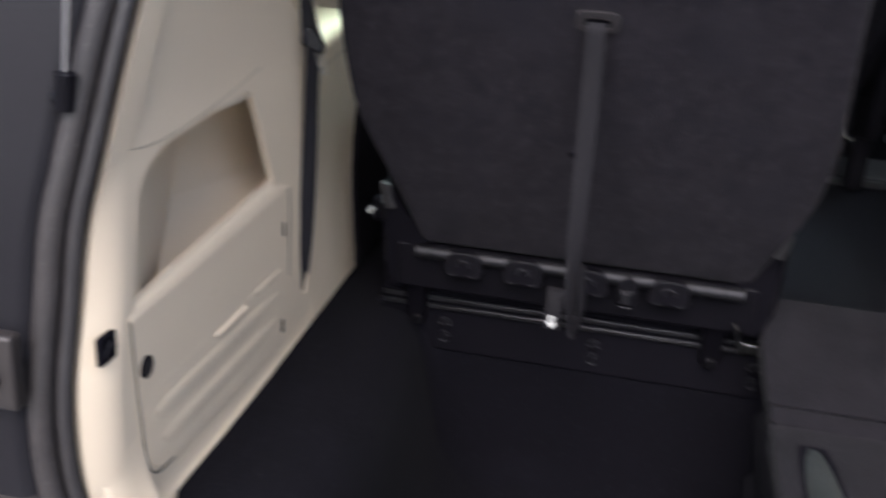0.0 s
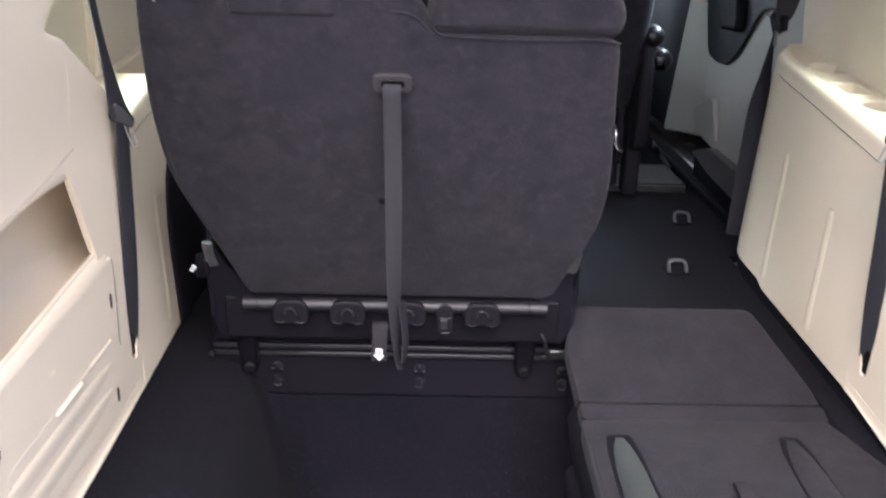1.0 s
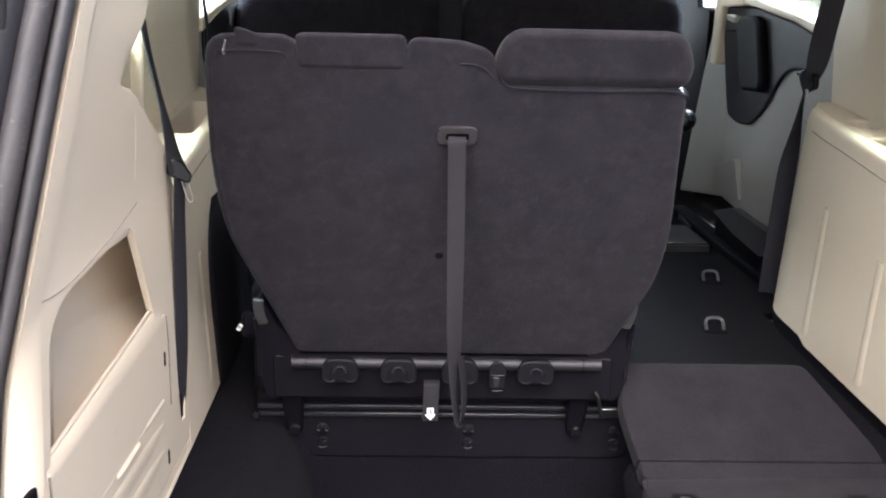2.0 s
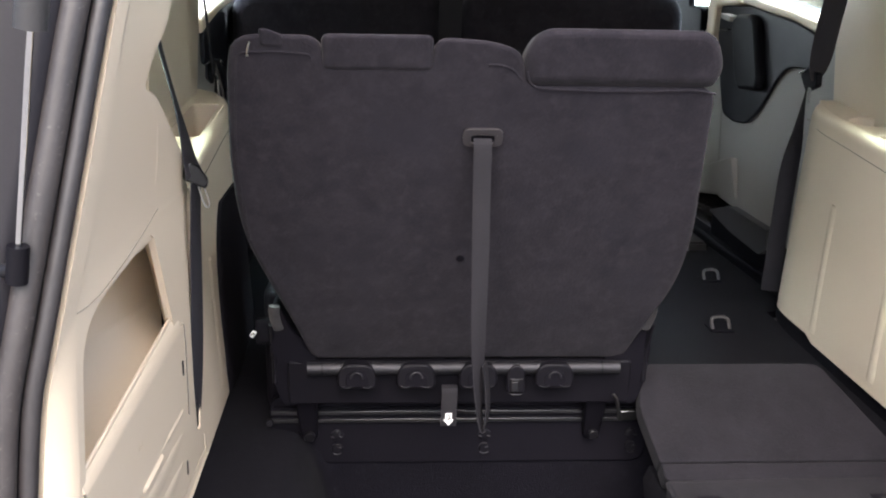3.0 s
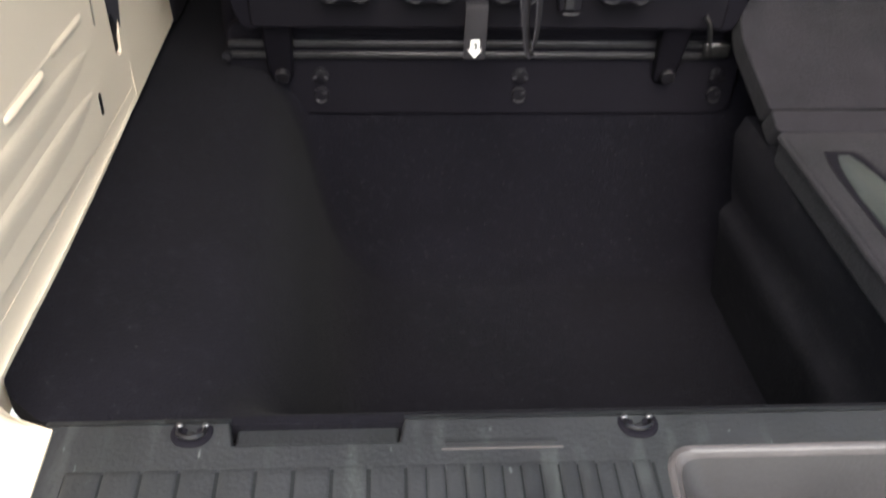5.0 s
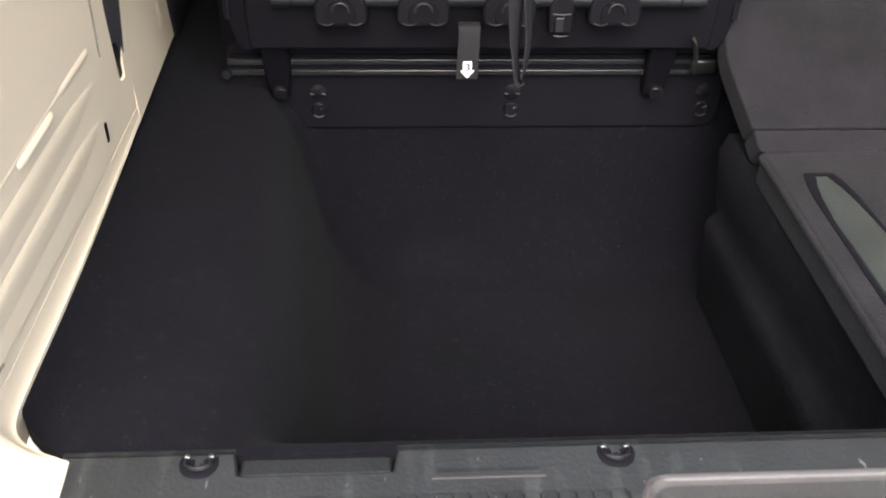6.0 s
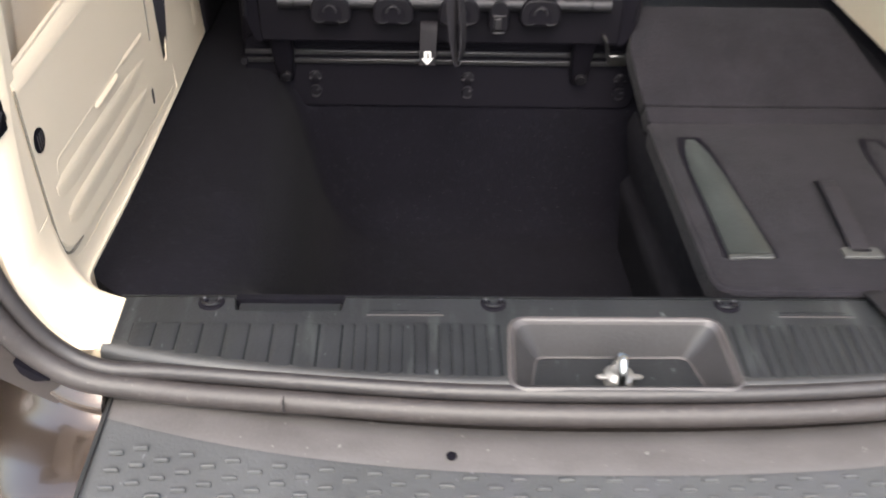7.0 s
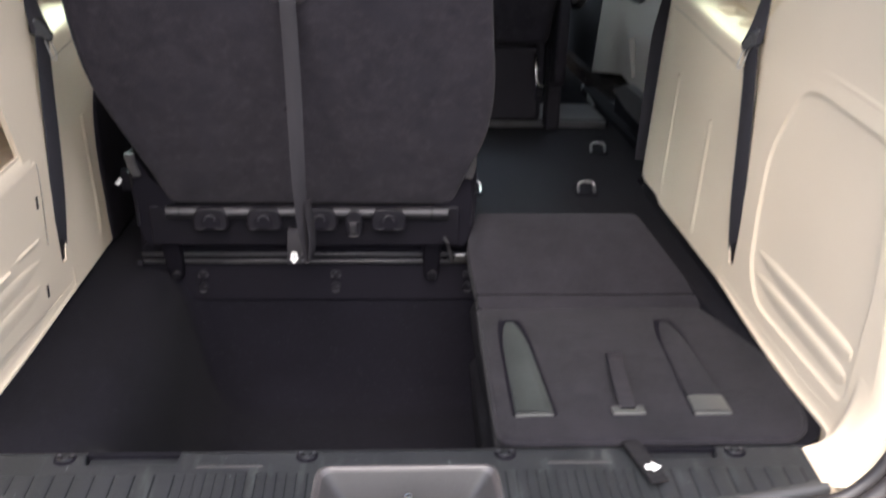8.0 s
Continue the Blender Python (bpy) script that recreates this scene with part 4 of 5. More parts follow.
for s in (-1, 1):
    x = s * (PADX + 0.001)
    part("seam", pipe([(x, y, z) for y, z in ((-0.098, 0.6215), (-0.135, 0.6200), (-0.150, 0.6175), (-0.20, 0.6145), (-0.26, 0.6085), (-0.32, 0.596))], 0.0028, 6, curve=False), label_ink, bumper)
part("clip", disc((-0.200, bumper_edge(-0.2) + 0.004, 0.6185), (0, 0, 1), 0.006, 0.003, 12), dull_black, bumper)


def pad_dashes():
    first = None
    for row in range(12):
        for i in range(-12, 13):
            x = i * 0.0515 + (0 if row % 2 else 0.02575)
            if abs(x) > PADX - 0.02:
                continue
            y = -0.2225 + 0.2045 * abs(x) ** 2.4 - 0.0113 * row
            if first is None:
                first = part("tread", loft([[(u * w, v * w, h) for u, v in rect(-0.0083, -0.0018, 0.0083, 0.0018, 0.0012, 2)] for w, h in ((1.0, 0.0), (0.97, 0.0040), (0.82, 0.0050))]), pad_black, pad, sharp=60)
                ob = first
            else:
                ob = new("tread", first.data)
                ob.parent = pad
            ob.matrix_parent_inverse = Matrix()
            ob.matrix_basis = Matrix.Translation((x, y, 0.6150 - 0.0013 * row))


# gas strut and body outside the opening
strut = thing("gas_strut", (-0.68, -0.055, 1.23), "chrome rod gas strut beside the tailgate opening", "gas strut")
part("rod", pipe([(-0.681, -0.054, 1.245), (-0.6415, -0.072, 1.46)], 0.0034, 14, curve=False), chrome, strut)
part("cylinder", pipe([(-0.643, -0.0715, 1.452), (-0.592, -0.094, 1.73)], 0.0145, 14, curve=False), tray_grey, strut, "grey strut cylinder")
part("end_fitting", pipe([(-0.686, -0.052, 1.215), (-0.680, -0.0545, 1.252)], 0.0105, 12, curve=False), black_plastic, strut)
part("ball_stud", pipe([(-0.70, -0.045, 1.225), (-0.684, -0.053, 1.228)], 0.008, 10, curve=False), dark_steel, strut)

# ---- upright third-row seat ----
UP, OUT = Vector((0, -0.461, 0.887)), Vector((0, -0.887, -0.461))


def on_back(x, h, d=0.0):
    """A place on the backrest's rear face: across, up the slope, and out from it."""
    return Vector((x, 0.66, 0.86)) + UP * h + OUT * d


def third_row_seat():
    seat = thing("third_row_seat", (-0.2, 0.75, FLOOR), "upright dark charcoal fabric third-row bench seat", "car seat")
    shape = rounded([(-0.474, -0.012, 0.02), (0.102, -0.012, 0.02), (0.127, 0.070, 0.05), (0.164, 0.178, 0.06), (0.169, 0.29, 0.06), (0.152, 0.44, 0.05), (0.138, 0.578, 0.03), (-0.137, 0.578, 0.012), (-0.148, 0.632, 0.03), (-0.190, 0.647, 0.03),
                     (-0.268, 0.652, 0.02), (-0.277, 0.602, 0.008), (-0.420, 0.602, 0.008), (-0.430, 0.652, 0.02), (-0.548, 0.652, 0.04), (-0.560, 0.58, 0.03), (-0.573, 0.43, 0.05), (-0.569, 0.29, 0.06), (-0.531, 0.172, 0.06), (-0.496, 0.065, 0.05)], 0.02, 4)
    back = part("backrest", plate(shape, lambda x, h: on_back(x, h), (0, 0.095, -0.010)), fabric, seat, bevel=0.022, seg=5, sharp=60)
    # seam of the carpeted back along its left shoulder
    part("seam", pipe([on_back(x, h, 0.0) for x, h in ((-0.440, 0.612), (-0.450, 0.6225), (-0.525, 0.6235), (-0.541, 0.612), (-0.5475, 0.57), (-0.556, 0.50), (-0.5605, 0.43), (-0.560, 0.35), (-0.5555, 0.28))], 0.0015, 8), fabric, back)
    # piping along the shoulder under the wide headrest
    part("piping", pipe([on_back(x, h, 0.001) for x, h in ((-0.139, 0.60), (-0.130, 0.578), (-0.10, 0.571), (0.02, 0.569), (0.10, 0.572), (0.137, 0.566))], 0.0017, 8), fabric, back)
    part("piping", pipe([on_back(x, h, 0.0005) for x, h in ((-0.195, 0.609), (-0.178, 0.609), (-0.160, 0.602), (-0.146, 0.585))], 0.0014, 8), fabric, back)
    rr = lambda x0, x1, h0, h1, r: rounded([(x0, h0, r), (x1, h0, r), (x1, h1, r * 1.3), (x0, h1, r * 1.3)], r, 6)
    part("headrest", plate(rounded([(-0.142, 0.580, 0.02), (0.135, 0.580, 0.02), (0.142, 0.615, 0.03), (0.118, 0.672, 0.04), (-0.126, 0.672, 0.03), (-0.146, 0.63, 0.03)], 0.02, 6), lambda x, h: on_back(x, h, 0.006), (0, 0.075, -0.008)), fabric, seat, "wide fabric headrest", bevel=0.026, seg=6, sharp=60)
    part("headrest", plate(rr(-0.4255, -0.2715, 0.599, 0.656, 0.010), lambda x, h: on_back(x, h, 0.003), (0, 0.11, -0.01)), fabric, seat, "narrow folded fabric headrest", bevel=0.009, seg=5, sharp=60)
    part("release_tab", plate(rounded([(-0.508, 0.634), (-0.478, 0.632), (-0.476, 0.652), (-0.498, 0.661), (-0.508, 0.661)], 0.005), lambda x, h: on_back(x, h, 0.002), (0, 0.03, -0.003)), fabric, seat, "small fabric release tab", bevel=0.006)
    part("trim_clip", pipe([on_back(-0.5265, 0.618, 0.001), on_back(-0.5245, 0.629, 0.001), on_back(-0.521, 0.641, 0.0)], 0.0020, 8), steel, seat)
    # strap guide and pull strap hanging free
    guide = part("strap_guide", plate(rect(-0.225, 0.472, -0.165, 0.503, 0.012), lambda x, h: on_back(x, h, -0.002), OUT * 0.007, [rect(-0.212, 0.478, -0.177, 0.492, 0.004)]), guide_plastic, seat, bevel=0.002)
    part("guide_hollow", plate(rect(-0.213, 0.477, -0.176, 0.493, 0.003), lambda x, h: on_back(x, h, 0.0004), OUT * 0.0012), dull_black, guide)
    top = on_back(-0.195, 0.486, 0.004)
    part("pull_strap", band([top, top + Vector((0, -0.007, -0.012)), (-0.194, top.y + 0.002, 1.22), (-0.192, top.y + 0.012, 1.10), (-0.191, top.y + 0.02, 0.98), (-0.189, top.y + 0.027, 0.91), (-0.187, top.y + 0.030, 0.86), (-0.183, top.y + 0.032, 0.82), (-0.178, top.y + 0.034, 0.805), (-0.172, top.y + 0.036, 0.82), (-0.171, top.y + 0.036, 0.86), (-0.178, top.y + 0.034, 0.92)],
                             0.027, 0.0022, lambda f: (math.cos(1.22 * min(max(f - 0.22, 0) / 0.38, 1)), math.sin(1.22 * min(max(f - 0.22, 0) / 0.38, 1)), 0)), strap_web, seat, "long hanging grey pull strap")
    part("button", disc(on_back(-0.215, 0.24, -0.001), OUT, 0.007, 0.003, 14), dull_black, seat)
    # hinge brackets at both sides
    lean = lambda z: 0.672 - 0.52 * max(z - 0.865, 0.0)
    for s in (-1, 1):
        mx = lambda u: (-0.2035 if s < 0 else -0.194) + s * u
        shape = rounded([(mx(0.290), 0.762, 0.02), (mx(0.325), 0.748, 0.02), (mx(0.345), 0.80, 0.03), (mx(0.349), 0.87, 0.04), (mx(0.343), 0.925, 0.03), (mx(0.333), 0.972, 0.006), (mx(0.325), 0.970, 0.006), (mx(0.302), 0.905, 0.02), (mx(0.262), 0.868, 0.02), (mx(0.262), 0.800, 0.02)], 0.02, 4)
        b = part("hinge_bracket", plate(shape if s < 0 else shape[::-1], lambda u, z: (u, lean(z), z), (0, 0.05, 0)), dull_black, seat, bevel=0.007, seg=4)
        part("hinge_rib", pipe([(mx(0.340), lean(z) - 0.001, z) for z in (0.80, 0.84, 0.88, 0.925)], 0.005, 8), black_plastic, b)
        tip = [(mx(u), lean(z) - 0.004, z) for u, z in ((0.327, 0.915), (0.331, 0.935), (0.332, 0.955), (0.330, 0.968))]
        part("hinge_tip", sweep([Vector(p) for p in tip], [(0.0095 * a, 0.004 * c) for a, c in ring(1.0, 12)], lambda i, p: (0, -1, -0.4)), plate_metal, b, "dull grey metal tip")
        # arm from the bar to the riser, with its bolt
        cx = -0.489 if s < 0 else 0.064
        arm = part("arm", plate(rounded([(cx - 0.019, 0.800), (cx + 0.019, 0.800), (cx + 0.020, 0.725), (cx + 0.015, 0.655), (cx - 0.015, 0.655), (cx - 0.020, 0.725)], 0.012), lambda u, z: (u, 0.668 + 0.36 * max(0.80 - z, 0.0), z), (0, 0.022, 0.008)), black_plastic, b, bevel=0.005, seg=3)
        part("arm_bolt", disc((cx + 0.002, 0.712, 0.672), (0, -1, -0.2), 0.011, 0.008, 14), gloss_black, arm)
    part("rail_knob", disc((-0.562, 0.716, 0.699), (0, -1, 0.2), 0.0070, 0.008, 14), black_plastic, seat, "small black knob")
    # cross bar with the anchor recesses
    bar = part("cross_bar", pipe([(-0.482, 0.655, 0.834), (0.094, 0.655, 0.834)], 0.0125, 14, curve=False), dark_steel, seat, "dark metal cross bar")
    for x in (-0.455, 0.060):
        part("bar_ring", pipe([(x - 0.0015, 0.655, 0.834), (x + 0.0015, 0.655, 0.834)], 0.0129, 14, curve=False), black_plastic, bar)
    part("back_panel", plate(rect(-0.52, 0.755, 0.12, 0.845, 0.01), lambda x, z: (x, 0.662 + 0.10 * (0.84 - z), z), (0, 0.02, 0)), black_plastic, seat, "glossy black lower back panel", bevel=0.004)
    for x in (-0.392, -0.284, -0.170, -0.029):
        dome = [(x + 0.0355 * math.copysign(abs(math.cos(a)) ** 0.55, math.cos(a)), 0.808 + 0.040 * math.sin(a) ** 0.65) for a in (math.pi * i / 14 for i in range(15))]
        dome += [(x - 0.030, 0.800), (x + 0.030, 0.800)]
        a = part("child_anchor", plate(dome, lambda u, z: (u, 0.6375, z), (0, 0.022, 0)), black_plastic, seat, "black child-seat anchor cup", bevel=0.004, seg=3)
        part("anchor_hollow", plate(rounded([(x - 0.020, 0.806), (x + 0.020, 0.806), (x + 0.020, 0.828), (x, 0.840), (x - 0.020, 0.828)], 0.01), lambda u, z: (u, 0.6355, z), (0, 0.004, 0)), dull_black, a, bevel=0.001)
        part("anchor_wire", pipe([(x + 0.011 * math.cos(q), 0.634, 0.822 + 0.012 * math.sin(q)) for q in (math.pi * i / 6 for i in range(7))], 0.0020, 8, steps=2), dark_steel, a)
        for d in (-0.0185, 0.0185):
            part("anchor_foot", pipe([(x + d - 0.009, 0.635, 0.807), (x + d, 0.633, 0.8045), (x + d + 0.009, 0.635, 0.807)], 0.0010, 8), dark_steel, a)
    latch = part("tether_latch", plate([(-0.100 + 0.017 * math.cos(q), 0.822 + 0.022 * math.sin(q)) for q in (math.pi * i / 10 for i in range(11))] + [(-0.116, 0.790), (-0.084, 0.790)], lambda u, z: (u, 0.640, z), (0, 0.016, 0)), black_plastic, seat, bevel=0.003)
    part("latch_tongue", box(-0.109, -0.096, 0.6345, 0.641, 0.794, 0.815), dark_steel, latch, bevel=0.002)
    for z, w in ((0.819, 0.012), (0.789, 0.010)):
        part("latch_edge", pipe([(-0.100 - w, 0.637, z), (-0.100, 0.6355, z - 0.0005), (-0.100 + w, 0.637, z)], 0.0013, 6), dark_steel, latch)
    # short strap with its white arrow label
    part("short_strap", band([(-0.222, 0.655, 0.800), (-0.222, 0.640, 0.796), (-0.223, 0.634, 0.77), (-0.224, 0.632, 0.742), (-0.224, 0.633, 0.729)], 0.029, 0.003), strap_web, seat)
    tag = plate([(-0.2325, 0.760), (-0.2155, 0.760), (-0.2155, 0.742), (-0.2100, 0.742), (-0.224, 0.727), (-0.2380, 0.742), (-0.2325, 0.742)], lambda x, z: (-0.224 + 0.68 * (x + 0.224), 0.6285, 0.744 + 0.72 * (z - 0.744)), (0, 0.0015, 0))
    tag = part("arrow_label", tag, white_label, seat, "small white arrow label")
    number = bpy.data.curves.new("digit", "FONT")
    number.body, number.size, number.align_x, number.offset = "3", 0.0145, "CENTER", 0.0004
    written = new("digit", number)
    bpy.context.view_layer.update()
    flat = bpy.data.meshes.new_from_object(written.evaluated_get(bpy.context.evaluated_depsgraph_get()))
    bpy.data.objects.remove(written)
    flat.materials.clear()
    flat.materials.append(label_ink)
    three = new("digit", flat)
    three.parent, three.matrix_basis = tag, Matrix.Translation((-0.224, 0.6279, 0.7432)) @ Euler((math.pi / 2, 0, 0)).to_matrix().to_4x4() @ Matrix.Diagonal((1.25, 1, 1, 1))
    # two bright rails, and the riser with its clips
    for z in (0.7155, 0.6990):
        part("rail", box(-0.560, 0.150, 0.718, 0.724, z - 0.0040, z + 0.0040), rail_metal, seat, "thin polished rail", bevel=0.0012, seg=2)
    part("rail_gap", box(-0.556, 0.146, 0.7245, 0.732, 0.690, 0.724), dull_black, seat)
    part("rail_end", box(0.114, 0.152, 0.710, 0.720, 0.700, 0.7205, None), hook_metal, seat, "polished rail end", bevel=0.003)
    part("lever", pipe([(0.106, 0.664, 0.722), (0.100, 0.660, 0.745), (0.094, 0.656, 0.768), (0.086, 0.655, 0.780)], 0.0034, 8), hook_metal, seat, "small bright lever")
    riser = part("riser", plate(rect(-0.565, 0.602, 0.178, 0.745, 0.03), lambda x, z: (x, 0.729, z), (0, 0.02, 0)), dull_black, seat, "black plastic riser panel", bevel=0.004)
    for x in (-0.435, -0.146, 0.146):
        part("clip", disc((x, 0.729, 0.664), (0, -1, 0), 0.0120, 0.004, 16), black_plastic, riser)
        part("clip", disc((x, 0.729, 0.636), (0, -1, 0), 0.0110, 0.005, 16), black_plastic, riser)
        part("clip_mark", pipe([(x - 0.008, 0.722, 0.6285), (x, 0.721, 0.6255), (x + 0.008, 0.722, 0.6285)], 0.0013, 6), dark_steel, riser)
        # highlight on the clip, put in as a thin metal bar
        part("clip_glint", pipe([(x + 0.002, 0.7225, 0.6385), (x + 0.008, 0.7225, 0.6405)], 0.0012, 6, curve=False), dark_steel, riser)
        for d in (-0.0085, 0.0085):
            part("clip_tooth", pipe([(x + d - 0.003, 0.724, 0.6625), (x + d + 0.003, 0.724, 0.6615)], 0.0014, 6, curve=False), dark_steel, riser)
        part("clip_pin", disc((x, 0.7255, 0.672), (0, -1, 0), 0.002, 0.002, 8), dark_steel, riser)
    # cushion in front of the backrest, with its dark side
    part("cushion", plate(rect(-0.560, 0.74, 0.150, 1.20, 0.05), lambda x, y: (x, y, 0.93), (0, 0, 0.14)), fabric, seat, bevel=0.04, seg=5)
    part("cushion_base", box(-0.575, 0.15, 0.765, 1.18, 0.70, 0.95), dull_black, seat, bevel=0.015)
    part("label_tab", plate(rounded([(0.703, 0.862), (0.740, 0.855), (0.740, 0.905), (0.706, 0.912)], 0.01), lambda y, z: (-0.583, y, z), (0.040, 0, 0)), dull_black, seat, "black plastic tab with a label", bevel=0.006)
    label = part("side_label", box(-0.0042, 0.0042, -0.001, 0.001, -0.0066, 0.0066, pose(-0.586, 0.702, 0.884, 0, 34, 0)), white_label, seat, "small white label")
    for d in (-0.0025, 0.0, 0.0025):
        part("print_bar", box(-0.0007, 0.0007, -0.0016, -0.0012, -0.0046, 0.0046, pose(-0.586, 0.702, 0.884, 0, 34, 0) @ Matrix.Translation((d, 0, 0))), label_ink, label)
    return seat


third_row_seat()


# ---- folded part of the third row ----
def folded_seat():
    seat = thing("folded_seat", (0.37, 0.3, FLOOR - 0.02), "dark grey carpeted seat folded flat in the floor", "car seat")
    edge = rounded([(0.137, 0.022, 0.035), (0.605, 0.022, 0.045), (0.640, 0.10, 0.04), (0.648, 0.30, 0.04), (0.605, 0.46, 0.03), (0.590, 0.502, 0.01), (0.147, 0.492, 0.01)], 0.02, 5)
    back = part("back_panel", plate(edge, lambda x, y: (x, y, 0.690), (0, 0, -0.045)), fold_fabric, seat, bevel=0.012, seg=5, sharp=60)
    part("edge_piping", sweep([Vector((x + (0.37 - x) * 0.004, y, 0.6845)) for x, y in edge], ring(0.0042, 8), lambda i, p: (0, 0, 1), True), fold_fabric, back, "rough bound edge")
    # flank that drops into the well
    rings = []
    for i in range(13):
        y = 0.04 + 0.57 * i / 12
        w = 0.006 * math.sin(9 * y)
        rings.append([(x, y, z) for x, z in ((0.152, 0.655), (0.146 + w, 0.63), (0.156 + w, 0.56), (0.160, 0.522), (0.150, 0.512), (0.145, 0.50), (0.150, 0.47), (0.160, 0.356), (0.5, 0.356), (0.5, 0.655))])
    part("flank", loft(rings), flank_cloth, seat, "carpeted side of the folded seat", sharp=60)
    # front flap: slopes up from the seam
    flap = rounded([(0.147, 0.031, 0.006), (0.592, 0.031, 0.006), (0.585, 0.07, 0.02), (0.515, 0.262, 0.02), (0.160, 0.262, 0.02), (0.134, 0.16, 0.03)], 0.02, 5)
    up = Vector((0, 0.895, 0.446))
    part("flap", plate(flap, lambda x, h: Vector((x, 0.505, 0.690)) + up * h, (0, 0.02, -0.03)), fold_fabric, seat, "plain grey carpeted flap", bevel=0.006, seg=4)
    part("flap_lip", plate(rounded([(0.149, -0.008, 0.012), (0.600, -0.008, 0.012), (0.596, 0.0285, 0.004), (0.148, 0.0285, 0.004)], 0.006), lambda x, h: Vector((x, 0.505, 0.690)) + up * h, (0, 0.02, -0.03)), fold_fabric, seat, "turned front lip of the flap", bevel=0.005, seg=4)
    # two sunken vinyl guides
    for mid, low, left in ((0.202, 0.202, True), (0.500, 0.487, False)):
        y0, y1 = 0.432, 0.098
        across = lambda f, out=0.0: (mid + (low - mid) * f, 0.0315 * (0.46 + 0.22 * min(1.0, f / 0.13) ** 0.8 + 0.32 * f ** 0.9) + out)
        rim = 0.0045 if left else 0.002
        trough = [(across(f, rim)[0] + side * across(f, rim)[1], y0 + 0.006 + (y1 - 0.004 - y0 - 0.006) * f) for side, fs in ((-1, range(13)), (1, range(12, -1, -1))) for f in (q / 12 for q in fs)]
        part("trough", plate(trough, lambda x, y: (x, y, 0.6898), (0, 0, 0.0016)), dull_black, seat)
        rings = []
        for i in range(15):
            f = i / 14
            c, w = across(f)
            y, h = y0 + (y1 - y0) * f, 0.6905 + 0.0060 * f ** 2 + 0.003 * math.sin(math.pi * f)
            rings.append([(c + u * w, y - 0.004 * (1 - u * u), z) for u, z in ((-1, 0.688), (-0.94, h - 0.002), (-0.7, h + 0.0002), (-0.3, h + 0.0016), (0.3, h + 0.0016), (0.7, h + 0.0002), (0.94, h - 0.002), (1, 0.688))])
        g = part("vinyl_guide", loft(rings if left else rings[:13]), vinyl if left else fold_fabric, seat, "tapered grey vinyl guide" if left else "tapered carpeted guide", sharp=40)
        if not left:
            part("guide_tip", loft(rings[12:]), end_vinyl, g, "pale worn vinyl tip", sharp=40)
        part("guide_end", plate(rounded([(low - 0.030, y1 - 0.001), (low + 0.030, y1 + 0.001), (low + 0.029, y1 - 0.008), (low, y1 - 0.0075), (low - 0.031, y1 - 0.010)], 0.002), lambda x, y: (x, y, 0.690), (0, 0, 0.0035)), end_vinyl, g, bevel=0.001)
    # middle loop in its bracket
    part("hand_loop", band([(0.371, 0.296, 0.690), (0.370, 0.284, 0.698), (0.364, 0.24, 0.703), (0.358, 0.19, 0.702), (0.354, 0.14, 0.699), (0.352, 0.108, 0.695)], 0.026, 0.003, (1, 0.06, 0)), strap_web, seat, "short webbing pull loop")
    part("loop_bracket", plate(rounded([(0.326, 0.112), (0.340, 0.116), (0.342, 0.104), (0.366, 0.104), (0.368, 0.116), (0.378, 0.112), (0.378, 0.092), (0.326, 0.092)], 0.002), lambda x, y: (x, y, 0.690), (0, 0, 0.005)), end_vinyl, seat, bevel=0.001)
    # strap led over the sill, with its white arrow
    part("lead_strap", band([(0.330, 0.045, 0.665), (0.333, 0.024, 0.687), (0.338, 0.0, 0.6905), (0.347, -0.035, 0.687), (0.356, -0.072, 0.682)], 0.027, 0.0035, (1, 0.28, 0)), dark_web, seat, "dark lead strap")
    part("arrow_label", plate([(0.341, -0.041), (0.351, -0.041), (0.351, -0.036), (0.364, -0.046), (0.351, -0.055), (0.351, -0.050), (0.341, -0.050)], lambda x, y: (x, y, 0.6895 + 0.13 * (y + 0.04)), (0, 0, 0.0012)), white_label, seat, "small white arrow label")
    return seat


folded_seat()


# ---- floor hooks ----
def floor_hook(x, y):
    h = thing("floor_hook", (x, y, FLOOR), "bright metal loop in a dark floor recess", "floor hook", "hooks in the floor")
    part("plate", plate(rect(x - 0.03, y - 0.035, x + 0.03, y + 0.03, 0.01), lambda u, v: (u, v, FLOOR + 0.001), (0, 0, 0.004)), dull_black, h, bevel=0.001)
    part("loop", pipe([(x - 0.022, y - 0.015, FLOOR + 0.003), (x - 0.022, y, FLOOR + 0.022), (x - 0.012, y + 0.004, FLOOR + 0.03), (x + 0.012, y + 0.004, FLOOR + 0.03), (x + 0.022, y, FLOOR + 0.022), (x + 0.022, y - 0.015, FLOOR + 0.003)], 0.0045, 8), hook_metal, h)


for x, y in ((0.522, 1.29), (0.648, 1.73), (0.20, 1.29)):
    floor_hook(x, y)
hatch = structure("floor_hatch", plate(rect(0.10, 2.085, 0.765, 2.85, 0.02), lambda x, y: (x, y, FLOOR + 0.002), (0, 0, 0.018)), dull_black, "dark floor hatch with a metal front edge", "floor hatch", bevel=0.004)
part("edge_strip", box(0.10, 0.752, 2.074, 2.082, FLOOR - 0.002, FLOOR + 0.0225), hook_metal, hatch, "thin bright metal edge", bevel=0.001)
part("edge_strip", plate([(0.765, 2.36), (0.772, 2.36), (0.812, 2.80), (0.805, 2.80)], lambda x, y: (x, y, FLOOR - 0.002), (0, 0, 0.024)), hook_metal, hatch, "thin bright metal edge")
